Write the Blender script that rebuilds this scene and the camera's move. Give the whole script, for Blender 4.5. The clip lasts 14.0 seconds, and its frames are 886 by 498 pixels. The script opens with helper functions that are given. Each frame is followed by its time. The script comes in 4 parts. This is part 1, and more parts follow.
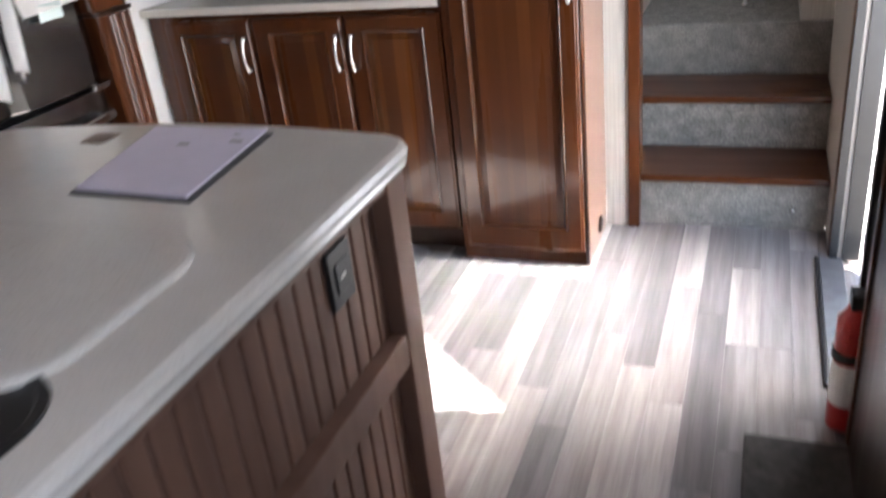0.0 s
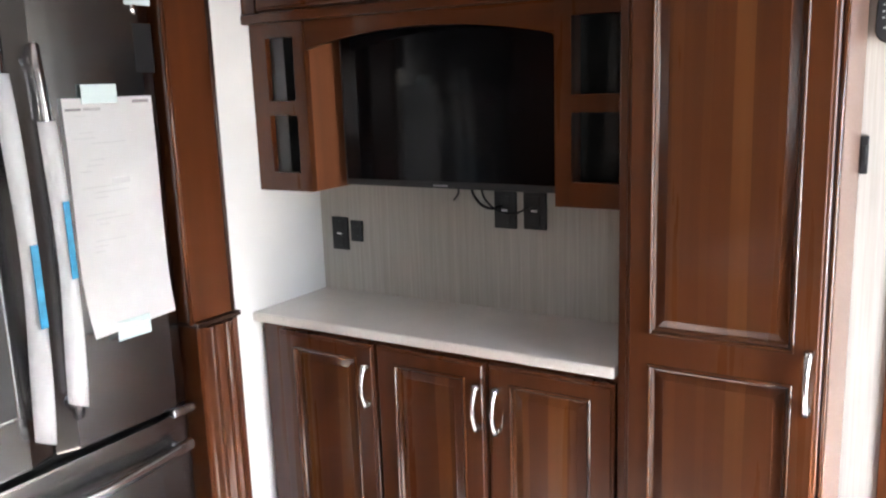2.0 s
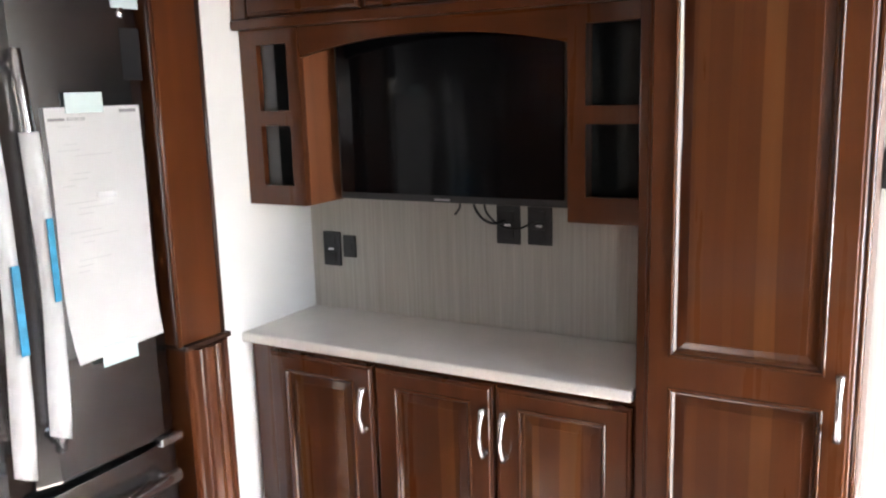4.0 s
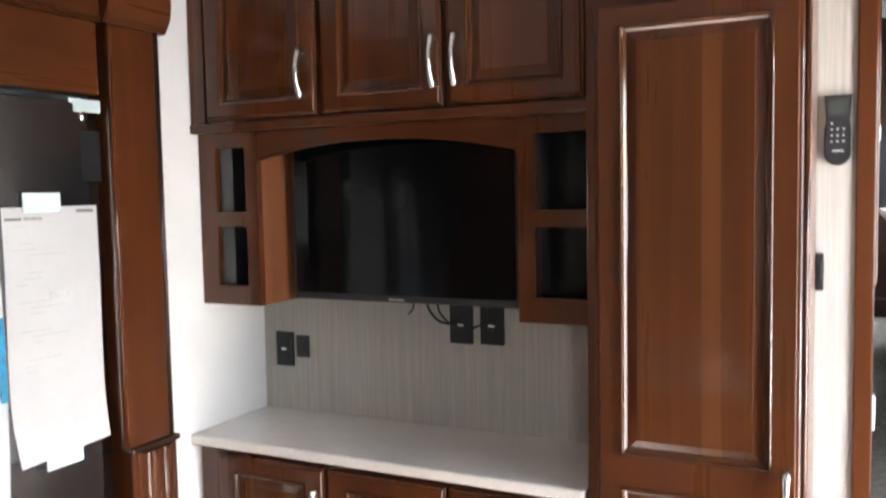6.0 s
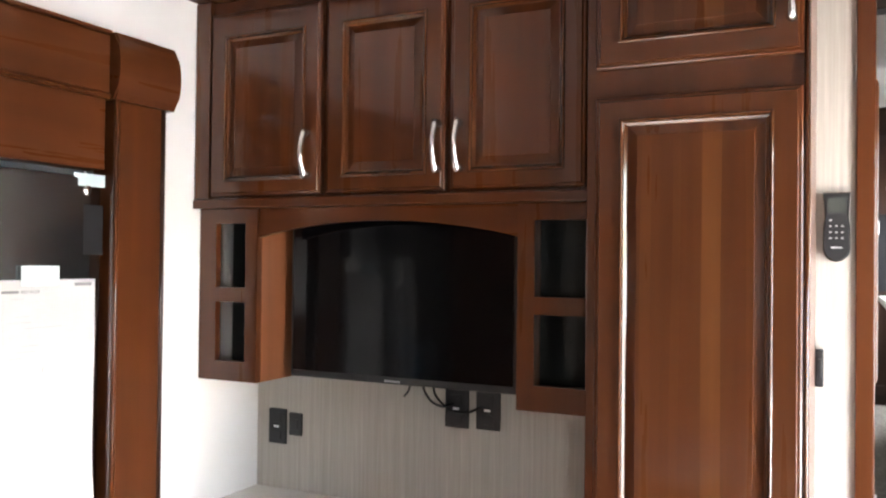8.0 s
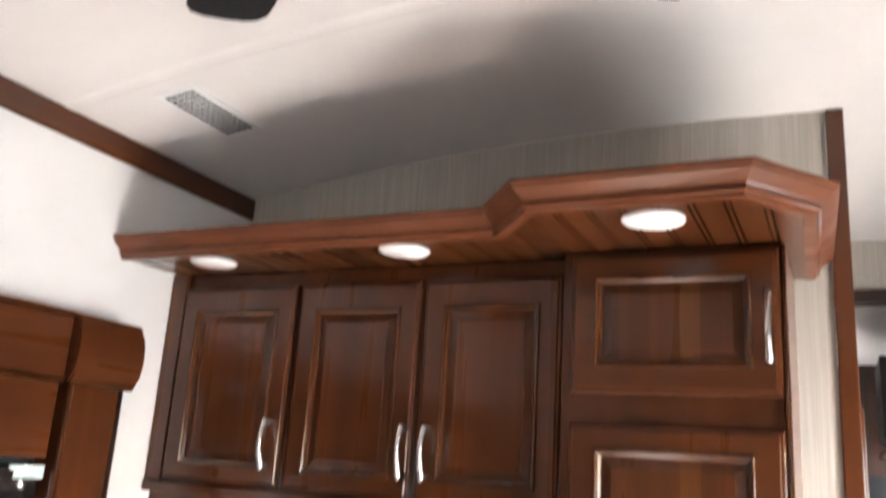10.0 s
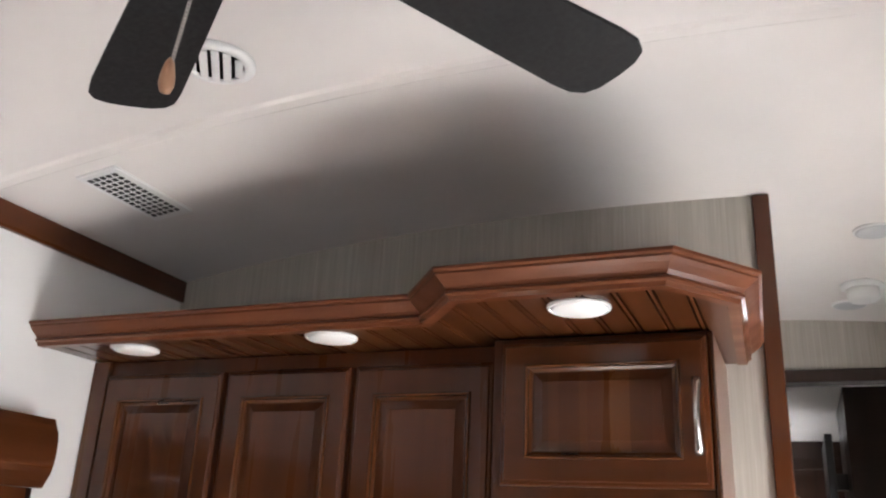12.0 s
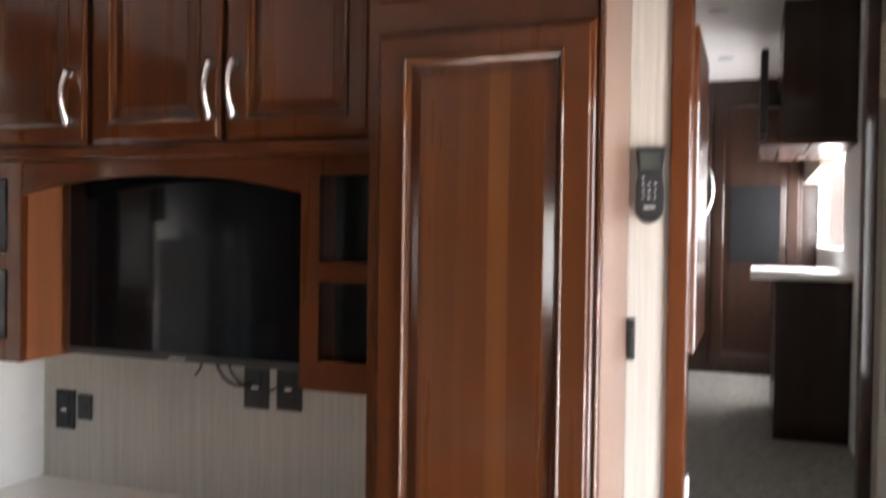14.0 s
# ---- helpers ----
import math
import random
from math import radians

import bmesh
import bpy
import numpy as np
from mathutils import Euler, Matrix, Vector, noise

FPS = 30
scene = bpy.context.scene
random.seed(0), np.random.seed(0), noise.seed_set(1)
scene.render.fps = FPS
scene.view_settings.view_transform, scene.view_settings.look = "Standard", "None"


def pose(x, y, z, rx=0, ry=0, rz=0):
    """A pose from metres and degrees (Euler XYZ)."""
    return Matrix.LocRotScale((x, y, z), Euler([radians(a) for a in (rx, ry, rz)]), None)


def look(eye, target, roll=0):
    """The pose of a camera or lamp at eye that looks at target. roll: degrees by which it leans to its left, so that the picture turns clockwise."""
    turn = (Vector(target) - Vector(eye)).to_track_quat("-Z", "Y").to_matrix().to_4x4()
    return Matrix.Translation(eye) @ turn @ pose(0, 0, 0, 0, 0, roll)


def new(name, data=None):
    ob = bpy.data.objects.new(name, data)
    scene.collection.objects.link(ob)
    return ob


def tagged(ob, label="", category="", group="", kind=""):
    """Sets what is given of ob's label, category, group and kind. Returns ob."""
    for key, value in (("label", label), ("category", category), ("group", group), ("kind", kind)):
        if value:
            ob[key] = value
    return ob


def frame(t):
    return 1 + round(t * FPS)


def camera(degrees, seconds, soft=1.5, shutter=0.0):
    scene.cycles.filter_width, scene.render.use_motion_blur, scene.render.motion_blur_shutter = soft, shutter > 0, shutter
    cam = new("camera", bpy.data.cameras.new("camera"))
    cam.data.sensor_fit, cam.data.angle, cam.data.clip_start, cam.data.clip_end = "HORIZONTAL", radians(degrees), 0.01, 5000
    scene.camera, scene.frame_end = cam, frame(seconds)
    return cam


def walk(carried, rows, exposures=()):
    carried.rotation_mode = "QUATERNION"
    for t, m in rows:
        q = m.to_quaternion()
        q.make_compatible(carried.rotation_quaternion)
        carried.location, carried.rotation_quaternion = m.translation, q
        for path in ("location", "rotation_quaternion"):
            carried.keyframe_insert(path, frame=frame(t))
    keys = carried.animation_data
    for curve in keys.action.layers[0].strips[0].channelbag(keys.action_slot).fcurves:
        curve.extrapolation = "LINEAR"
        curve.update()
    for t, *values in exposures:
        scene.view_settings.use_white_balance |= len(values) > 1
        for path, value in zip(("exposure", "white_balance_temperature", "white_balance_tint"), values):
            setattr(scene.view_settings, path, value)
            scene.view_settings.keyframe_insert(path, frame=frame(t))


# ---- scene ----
cam = camera(56.0, 14.0, soft=2.2, shutter=0.5)
PATH = [
    (0, (0.533, -2.462, 1.34), (-0.155, -0.805, 0.455), -6.6),
    (0.5, (0.417, -2.113, 1.384), (-0.241, -0.401, 0.587), -5.5),
    (1, (0.347, -1.875, 1.429), (-0.4, -0.159, 0.722), -4.8),
    (1.5, (0.274, -1.766, 1.509), (-0.713, -0.115, 0.961), -0.9),
    (2, (0.227, -1.746, 1.554), (-0.813, -0.084, 1.16), -2.0),
    (4.5, (0.085, -1.705, 1.558), (-0.855, 0.024, 1.202), -2.3),
    (5, (0.085, -1.725, 1.556), (-0.849, 0.03, 1.34), -5.4),
    (5.5, (0.098, -1.731, 1.56), (-0.808, 0.037, 1.33), -5.1),
    (6, (0.102, -1.747, 1.564), (-0.772, 0.046, 1.423), -1.1),
    (6.5, (0.101, -1.744, 1.583), (-0.785, 0.049, 1.529), -0.5),
    (7, (0.101, -1.749, 1.589), (-0.785, 0.043, 1.575), -0.0),
    (9.5, (0.1, -1.7, 1.748), (-0.756, 0.087, 2.019), 2.5),
    (10, (0.118, -1.678, 1.846), (-0.728, 0.065, 2.344), 3.8),
    (10.5, (0.128, -1.671, 1.892), (-0.669, 0.049, 2.528), 4.7),
    (11, (0.139, -1.65, 1.885), (-0.633, 0.079, 2.528), 4.4),
    (11.5, (0.157, -1.642, 1.892), (-0.596, 0.086, 2.562), 3.3),
    (12, (0.163, -1.628, 1.886), (-0.578, 0.104, 2.557), 2.9),
    (12.5, (0.16, -1.631, 1.881), (-0.562, 0.103, 2.568), 2.6),
    (13, (0.179, -1.608, 1.833), (-0.54, 0.135, 2.501), 2.8),
    (13.2, (0.218, -1.571, 1.774), (-0.504, 0.233, 2.247), 3.4),
    (13.5, (0.286, -1.518, 1.673), (-0.375, 0.349, 1.95), 2.4),
    (13.7, (0.288, -1.474, 1.628), (-0.366, 0.411, 1.77), 2.6),
    (14, (0.277, -1.427, 1.575), (-0.419, 0.448, 1.538), 0.8),
]
EXPOSURES = [
    (0.0, 4.38, 6200, 13), (0.5, 4.13, 6150, 13), (1.0, 4.33, 6150, 13), (1.5, 4.58, 6250, 12), (2.0, 4.93, 6180, 12),
    (4.5, 5.03, 6280, 12), (5.5, 5.03, 6280, 12), (7.0, 5.28, 6330, 12), (9.5, 5.53, 6600, 13), (10.0, 5.38, 6500, 12),
    (10.5, 5.08, 6330, 12), (11.0, 4.88, 6330, 12), (13.0, 4.93, 6330, 12), (13.5, 5.03, 6500, 14), (14.0, 4.98, 6500, 13),
]
walk(cam, [(t, look(eye, target, roll)) for t, eye, target, roll in PATH], EXPOSURES)

# ---------------------------------------------------------------- light
world = bpy.data.worlds.new("world")
scene.world = world
world.use_nodes = True
wt = world.node_tree
sky = wt.nodes.new("ShaderNodeTexSky")
sky.sky_type = "NISHITA"
sky.sun_disc = False
SUN_WAY = Vector((-1.0, -0.34, -0.57)).normalized()
sky.sun_elevation = math.asin(-SUN_WAY.z)
sky.sun_rotation = math.atan2(-SUN_WAY.x, -SUN_WAY.y)
wt.links.new(sky.outputs[0], wt.nodes["Background"].inputs[0])
wt.nodes["Background"].inputs[1].default_value = 0.07
sun = new("sun", bpy.data.lights.new("sun", "SUN"))
sun.data.energy, sun.data.angle, sun.data.color = 5.0, radians(0.5), (1.0, 0.95, 0.88)
sun.matrix_world = look((0, 0, 0), SUN_WAY)


def window_light(name, at, toward, wide, high, watts, colour=(0.95, 0.97, 1.0)):
    lamp = new(name, bpy.data.lights.new(name, "AREA"))
    lamp.data.shape, lamp.data.size, lamp.data.size_y = "RECTANGLE", wide, high
    lamp.data.energy, lamp.data.color = watts, colour
    lamp.matrix_world = look(at, toward)
    return lamp


# Fill lamp in an assumed, unseen window opening of the east wall.
window_light("fill_assumed_east_window", (0.86, -2.85, 1.45), (-1, -2.85, 1.2), 0.7, 0.5, 0.5)
window_light("daylight_entry_door", (0.88, -0.2, 1.16), (-1, -0.2, 1.0), 0.62, 1.38, 0.7)
window_light("daylight_bedroom_window", (0.76, 4.6, 1.8), (-1, 4.6, 1.5), 1.6, 0.5, 0.55)


# ---------------------------------------------------------------- materials
def shader(name, rough=0.5, metal=0.0, coat=0.0, spec=0.5):
    m = bpy.data.materials.new(name)
    m.use_nodes = True
    b = m.node_tree.nodes["Principled BSDF"]
    b.inputs["Roughness"].default_value, b.inputs["Metallic"].default_value = rough, metal
    b.inputs["Coat Weight"].default_value, b.inputs["Specular IOR Level"].default_value = coat, spec
    b.inputs["Coat Roughness"].default_value = 0.11
    b.inputs["Coat IOR"].default_value = 1.52
    return m, m.node_tree.nodes, m.node_tree.links, b


def mapped(n, l, scale, source="Object"):
    tc, mp = n.new("ShaderNodeTexCoord"), n.new("ShaderNodeMapping")
    mp.inputs["Scale"].default_value = scale
    l.new(tc.outputs[source], mp.inputs["Vector"])
    return mp.outputs[0]


def noisy(n, l, vec, scale, detail=4.0, rough=0.55):
    t = n.new("ShaderNodeTexNoise")
    t.inputs["Scale"].default_value, t.inputs["Detail"].default_value, t.inputs["Roughness"].default_value = scale, detail, rough
    l.new(vec, t.inputs["Vector"])
    return t.outputs["Fac"]


def ramp(n, l, fac, stops):
    r = n.new("ShaderNodeValToRGB")
    while len(r.color_ramp.elements) < len(stops):
        r.color_ramp.elements.new(0.5)
    for e, (p, c) in zip(r.color_ramp.elements, stops):
        e.position, e.color = p, (*c, 1)
    l.new(fac, r.inputs[0])
    return r.outputs[0]


def mixed(n, l, kind, fac, a, b):
    x = n.new("ShaderNodeMix")
    x.data_type, x.blend_type = "RGBA", kind
    for sock, v in ((x.inputs["Factor"], fac), (x.inputs["A"], a), (x.inputs["B"], b)):
        if isinstance(v, (int, float)):
            sock.default_value = v
        elif isinstance(v, tuple):
            sock.default_value = (*v, 1)
        else:
            l.new(v, sock)
    return x.outputs["Result"]


def bumped(n, l, b, height, strength, distance):
    k = n.new("ShaderNodeBump")
    k.inputs["Strength"].default_value, k.inputs["Distance"].default_value = strength, distance
    l.new(height, k.inputs["Height"])
    l.new(k.outputs[0], b.inputs["Normal"])


def plain(name, colour, rough=0.5, metal=0.0, coat=0.0, vary=0.12, scale=9.0, bump=0.0, spec=0.5):
    """A paint, plastic or metal with faint blotches and grain."""
    m, n, l, b = shader(name, rough, metal, coat, spec)
    v = mapped(n, l, (1, 1, 1))
    big, fine = noisy(n, l, v, scale), noisy(n, l, v, scale * 22, 2)
    low = tuple(c * (1 - vary) for c in colour)
    high = tuple(min(1, c * (1 + vary * 0.6)) for c in colour)
    l.new(ramp(n, l, big, [(0.3, low), (0.7, high)]), b.inputs["Base Color"])
    l.new(ramp(n, l, fine, [(0.2, (rough * 0.85,) * 3), (0.8, (min(1, rough * 1.15),) * 3)]), b.inputs["Roughness"])
    if bump:
        bumped(n, l, b, fine, bump, 0.002)
    return m


def wood(name, dark, mid, light, along="z", rough=0.3, coat=0.55, staves=0.0, grain=1.0, strips=()):
    """Stained wood with the grain along one axis; staves: width of the glued strips across x or y."""
    m, n, l, b = shader(name, rough, 0.0, coat, 0.2)
    stretch = {"x": (0.7, 17, 17), "y": (17, 0.7, 17), "z": (17, 17, 0.7)}[along]
    v = mapped(n, l, stretch)
    info = n.new("ShaderNodeObjectInfo")
    shift = n.new("ShaderNodeVectorMath")
    shift.operation = "ADD"
    off = n.new("ShaderNodeVectorMath")
    off.operation = "SCALE"
    off.inputs[0].default_value = (37, 23, 51)
    l.new(info.outputs["Random"], off.inputs["Scale"])
    l.new(v, shift.inputs[0])
    l.new(off.outputs[0], shift.inputs[1])
    streak = noisy(n, l, shift.outputs[0], 1.1, 5, 0.5)
    col = ramp(n, l, streak, [(0.05, dark), (0.5, mid), (0.95, light)])
    broad = noisy(n, l, mapped(n, l, (3, 3, 0.7)), 1.6, 2)
    col = mixed(n, l, "MULTIPLY", 0.5 * grain, col, ramp(n, l, broad, [(0.3, (0.62, 0.6, 0.58)), (0.7, (1.15, 1.1, 1.05))]))
    if staves:
        sep, mul, flo, wn = n.new("ShaderNodeSeparateXYZ"), n.new("ShaderNodeMath"), n.new("ShaderNodeMath"), n.new("ShaderNodeTexWhiteNoise")
        mul.operation, flo.operation, wn.noise_dimensions = "MULTIPLY_ADD", "FLOOR", "1D"
        wob = noisy(n, l, mapped(n, l, (9, 9, 0.8)), 1.0, 2)
        mul.inputs[1].default_value = 1 / staves
        l.new(mapped(n, l, (1, 1, 1)), sep.inputs[0])
        bend = n.new("ShaderNodeMath")
        bend.operation = "MULTIPLY_ADD"
        bend.inputs[1].default_value = 0.05
        l.new(wob, bend.inputs[0])
        l.new(sep.outputs[0], bend.inputs[2])
        l.new(bend.outputs[0], mul.inputs[0])
        l.new(info.outputs["Random"], mul.inputs[2])
        l.new(mul.outputs[0], flo.inputs[0])
        l.new(flo.outputs[0], wn.inputs["W"])
        tone = ramp(n, l, wn.outputs["Value"], [(0.0, (0.84, 0.8, 0.76)), (0.4, (0.95, 0.94, 0.92)), (0.6, (1.04, 1.04, 1.0)), (0.63, (1.3, 1.6, 1.5))])
        col = mixed(n, l, "MULTIPLY", 1.0, col, tone)
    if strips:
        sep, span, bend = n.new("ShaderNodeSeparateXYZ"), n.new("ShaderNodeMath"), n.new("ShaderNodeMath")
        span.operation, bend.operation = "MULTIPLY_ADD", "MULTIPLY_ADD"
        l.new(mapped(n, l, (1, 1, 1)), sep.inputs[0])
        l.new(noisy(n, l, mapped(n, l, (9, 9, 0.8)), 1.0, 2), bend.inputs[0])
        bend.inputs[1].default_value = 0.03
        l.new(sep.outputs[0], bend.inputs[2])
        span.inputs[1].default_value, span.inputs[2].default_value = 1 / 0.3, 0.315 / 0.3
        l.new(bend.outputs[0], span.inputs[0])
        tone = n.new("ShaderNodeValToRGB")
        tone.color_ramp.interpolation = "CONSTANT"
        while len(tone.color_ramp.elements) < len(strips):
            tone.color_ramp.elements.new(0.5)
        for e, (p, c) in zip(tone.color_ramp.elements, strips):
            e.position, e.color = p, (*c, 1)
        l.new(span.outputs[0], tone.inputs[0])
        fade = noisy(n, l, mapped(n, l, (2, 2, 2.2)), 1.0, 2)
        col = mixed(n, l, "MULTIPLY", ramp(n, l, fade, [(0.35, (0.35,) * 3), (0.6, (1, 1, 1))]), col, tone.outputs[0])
    l.new(col, b.inputs["Base Color"])
    l.new(ramp(n, l, streak, [(0.3, (rough * 1.2,) * 3), (0.7, (rough * 0.85,) * 3)]), b.inputs["Roughness"])
    bumped(n, l, b, streak, 0.05, 0.0008)
    return m


CHERRY = wood("cherry_stained_wood", (0.0459, 0.0125, 0.0034), (0.0749, 0.0211, 0.0055), (0.1107, 0.0336, 0.0092))
CHERRY_X = wood("cherry_stained_wood_level", (0.0459, 0.0125, 0.0034), (0.0749, 0.0211, 0.0055), (0.1107, 0.0336, 0.0092), along="x")
CHERRY_Y = wood("cherry_stained_wood_along", (0.0468, 0.0132, 0.0038), (0.0809, 0.0234, 0.0068), (0.1234, 0.0383, 0.0119), along="y")
BEADED = wood("glossy_cherry_bead", (0.0456, 0.0137, 0.0038), (0.0722, 0.0220, 0.0059), (0.1064, 0.0350, 0.0103), rough=0.2, coat=1.0)
STAVES = wood("cherry_stave_panel", (0.0494, 0.0137, 0.0036), (0.0766, 0.0217, 0.0056), (0.1132, 0.0349, 0.0095), staves=0.048, coat=0.7)
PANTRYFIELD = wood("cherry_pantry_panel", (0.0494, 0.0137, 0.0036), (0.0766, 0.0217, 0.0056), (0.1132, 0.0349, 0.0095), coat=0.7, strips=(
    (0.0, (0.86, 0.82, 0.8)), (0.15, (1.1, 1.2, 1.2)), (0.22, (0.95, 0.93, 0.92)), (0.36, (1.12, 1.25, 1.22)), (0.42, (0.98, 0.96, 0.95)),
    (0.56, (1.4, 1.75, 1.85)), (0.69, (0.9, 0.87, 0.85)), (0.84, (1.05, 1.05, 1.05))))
CROWN = wood("cherry_moulding", (0.0989, 0.0301, 0.0120), (0.1419, 0.0456, 0.0189), (0.1892, 0.0662, 0.0292), along="x", coat=0.22, rough=0.34)
# Cherry again, with the lit look of the cubby sides put into the colour.
LITSIDEWOOD = wood("lit_cherry_side", (0.1462, 0.0516, 0.0215), (0.2064, 0.0774, 0.0344), (0.2666, 0.1075, 0.0499))
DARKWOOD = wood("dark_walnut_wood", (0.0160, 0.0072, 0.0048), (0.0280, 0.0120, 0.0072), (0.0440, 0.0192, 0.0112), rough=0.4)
ISLEWOOD = wood("grey_brown_beadboard", (0.115, 0.062, 0.045), (0.165, 0.092, 0.066), (0.215, 0.122, 0.088), rough=0.42, coat=0.1)
GROOVE = plain("dark_groove", (0.012, 0.006, 0.004), 0.7)
WHITEWALL = plain("white_wall_board", (0.78, 0.77, 0.755), 0.55, vary=0.05, scale=3, bump=0.05)
REARWALL = plain("beige_rear_wall", (0.36, 0.33, 0.3), 0.6, vary=0.08, scale=3, bump=0.05)
CEILING = plain("off_white_ceiling_vinyl", (0.78, 0.745, 0.72), 0.6, vary=0.04, scale=2.5, bump=0.08)
NICKEL = plain("satin_nickel", (0.72, 0.7, 0.67), 0.24, 1.0, vary=0.06, scale=60)
CHROME = plain("chrome", (0.8, 0.8, 0.8), 0.1, 1.0, vary=0.04)
BLACK = plain("black_plastic", (0.012, 0.012, 0.013), 0.38, vary=0.2, scale=30)
WHITEPLASTIC = plain("white_plastic", (0.8, 0.8, 0.79), 0.4, vary=0.04)
LENS = plain("frosted_lamp_lens", (0.88, 0.88, 0.87), 0.35, vary=0.02)
GREYMETAL = plain("grey_threshold_metal", (0.3, 0.31, 0.33), 0.4, 0.7, vary=0.15, scale=20)
RED = plain("red_enamel", (0.45, 0.02, 0.02), 0.3, coat=0.4)
PAPER = plain("white_paper", (0.9, 0.9, 0.9), 0.7, vary=0.03)
LILAC = plain("lilac_white_paper", (0.66, 0.62, 0.74), 0.6, vary=0.05)
FAINT = plain("faint_grey_print", (0.76, 0.76, 0.77), 0.8)
INK = plain("grey_print", (0.3, 0.3, 0.31), 0.8)
TAPE = plain("pale_green_tape", (0.52, 0.62, 0.62), 0.45, vary=0.06)
BLUE = plain("blue_film", (0.02, 0.25, 0.45), 0.35, vary=0.3, scale=40)
FILM = plain("clear_white_film", (0.86, 0.87, 0.88), 0.22, vary=0.04, scale=40)
BEAD = plain("pale_wood_bead", (0.5, 0.28, 0.17), 0.45, vary=0.15, scale=40)
MATCLOTH = plain("dark_mat", (0.07, 0.065, 0.06), 0.95, vary=0.4, scale=40, bump=0.6)
SCREEN = plain("glossy_black_screen", (0.003, 0.003, 0.0035), 0.09, vary=0.1, spec=0.22)
# Glossy lining, painted near-black to carry the cubbies' inner shade.
CUBBYSHADE = plain("shaded_cubby_lining", (0.012, 0.0125, 0.012), 0.3, vary=0.2, spec=0.35)
BLADE = plain("black_fan_blade", (0.007, 0.007, 0.0075), 0.6, vary=0.25, scale=6)


def stone():
    m, n, l, b = shader("speckled_solid_surface", 0.18, 0.0, 0.6)
    v = mapped(n, l, (1, 1, 1))
    speck = noisy(n, l, v, 260, 2, 0.7)
    cloud = noisy(n, l, v, 7, 4)
    col = ramp(n, l, speck, [(0.3, (0.58, 0.543, 0.495)), (0.42, (0.69, 0.658, 0.61)), (0.75, (0.745, 0.718, 0.675))])
    col = mixed(n, l, "MULTIPLY", 0.6, col, ramp(n, l, cloud, [(0.3, (0.9, 0.89, 0.87)), (0.7, (1.05, 1.04, 1.03))]))
    l.new(col, b.inputs["Base Color"])
    return m


def wallpaper():
    """Vertical brushed grey-beige grain."""
    m, n, l, b = shader("grained_wall_paper", 0.6)
    a = noisy(n, l, mapped(n, l, (95, 95, 1.6)), 1.0, 6, 0.7)
    c = noisy(n, l, mapped(n, l, (190, 190, 5)), 1.0, 3, 0.6)
    both = mixed(n, l, "MIX", 0.45, a, c)
    l.new(ramp(n, l, both, [(0.25, (0.33, 0.303, 0.262)), (0.5, (0.41, 0.38, 0.335)), (0.75, (0.52, 0.49, 0.44))]), b.inputs["Base Color"])
    bumped(n, l, b, a, 0.1, 0.001)
    return m


def plank_print():
    m, n, l, b = shader("weathered_grey_plank", 0.34, 0.0, 0.1)
    info = n.new("ShaderNodeObjectInfo")
    off, add = n.new("ShaderNodeVectorMath"), n.new("ShaderNodeVectorMath")
    off.operation, add.operation = "SCALE", "ADD"
    off.inputs[0].default_value = (41, 63, 17)
    l.new(info.outputs["Random"], off.inputs["Scale"])
    l.new(mapped(n, l, (26, 1.3, 1)), add.inputs[0])
    l.new(off.outputs[0], add.inputs[1])
    streak = noisy(n, l, add.outputs[0], 1.0, 7, 0.66)
    col = ramp(n, l, streak, [(0.3, (0.17, 0.156, 0.154)), (0.5, (0.275, 0.257, 0.252)), (0.72, (0.42, 0.398, 0.388))])
    tone = ramp(n, l, info.outputs["Random"], [(0.0, (0.48, 0.475, 0.49)), (0.3, (0.68, 0.67, 0.68)), (0.55, (0.98, 0.92, 0.89)), (0.8, (1.12, 1.07, 1.04)), (1.0, (1.35, 1.32, 1.3))])
    l.new(mixed(n, l, "MULTIPLY", 0.9, col, tone), b.inputs["Base Color"])
    bumped(n, l, b, streak, 0.15, 0.001)
    return m


def carpet():
    m, n, l, b = shader("grey_loop_carpet", 0.95)
    v = mapped(n, l, (1, 1, 1))
    tuft, cloud = noisy(n, l, v, 170, 3, 0.7), noisy(n, l, v, 22, 4)
    col = ramp(n, l, tuft, [(0.3, (0.1, 0.093, 0.085)), (0.5, (0.225, 0.211, 0.19)), (0.72, (0.355, 0.333, 0.302))])
    l.new(mixed(n, l, "MULTIPLY", 0.8, col, ramp(n, l, cloud, [(0.35, (0.72, 0.72, 0.72)), (0.65, (1.15, 1.15, 1.15))])), b.inputs["Base Color"])
    bumped(n, l, b, mixed(n, l, "MIX", 0.4, tuft, cloud), 0.9, 0.006)
    return m


def steel(name, base):
    """Brushed stainless, brushed across."""
    m, n, l, b = shader(name, 0.28, 1.0)
    s = noisy(n, l, mapped(n, l, (1.5, 1.5, 420)), 1.0, 2, 0.5)
    l.new(ramp(n, l, s, [(0.3, tuple(c * 0.985 for c in base)), (0.7, base)]), b.inputs["Base Color"])
    l.new(ramp(n, l, s, [(0.3, (0.2, 0.2, 0.2)), (0.7, (0.24, 0.24, 0.24))]), b.inputs["Roughness"])
    return m


def glowing(name, colour, strength):
    m, n, l, b = shader(name, 0.5)
    b.inputs["Emission Color"].default_value = (*colour, 1)
    b.inputs["Emission Strength"].default_value = strength
    b.inputs["Base Color"].default_value = (*colour, 1)
    return m


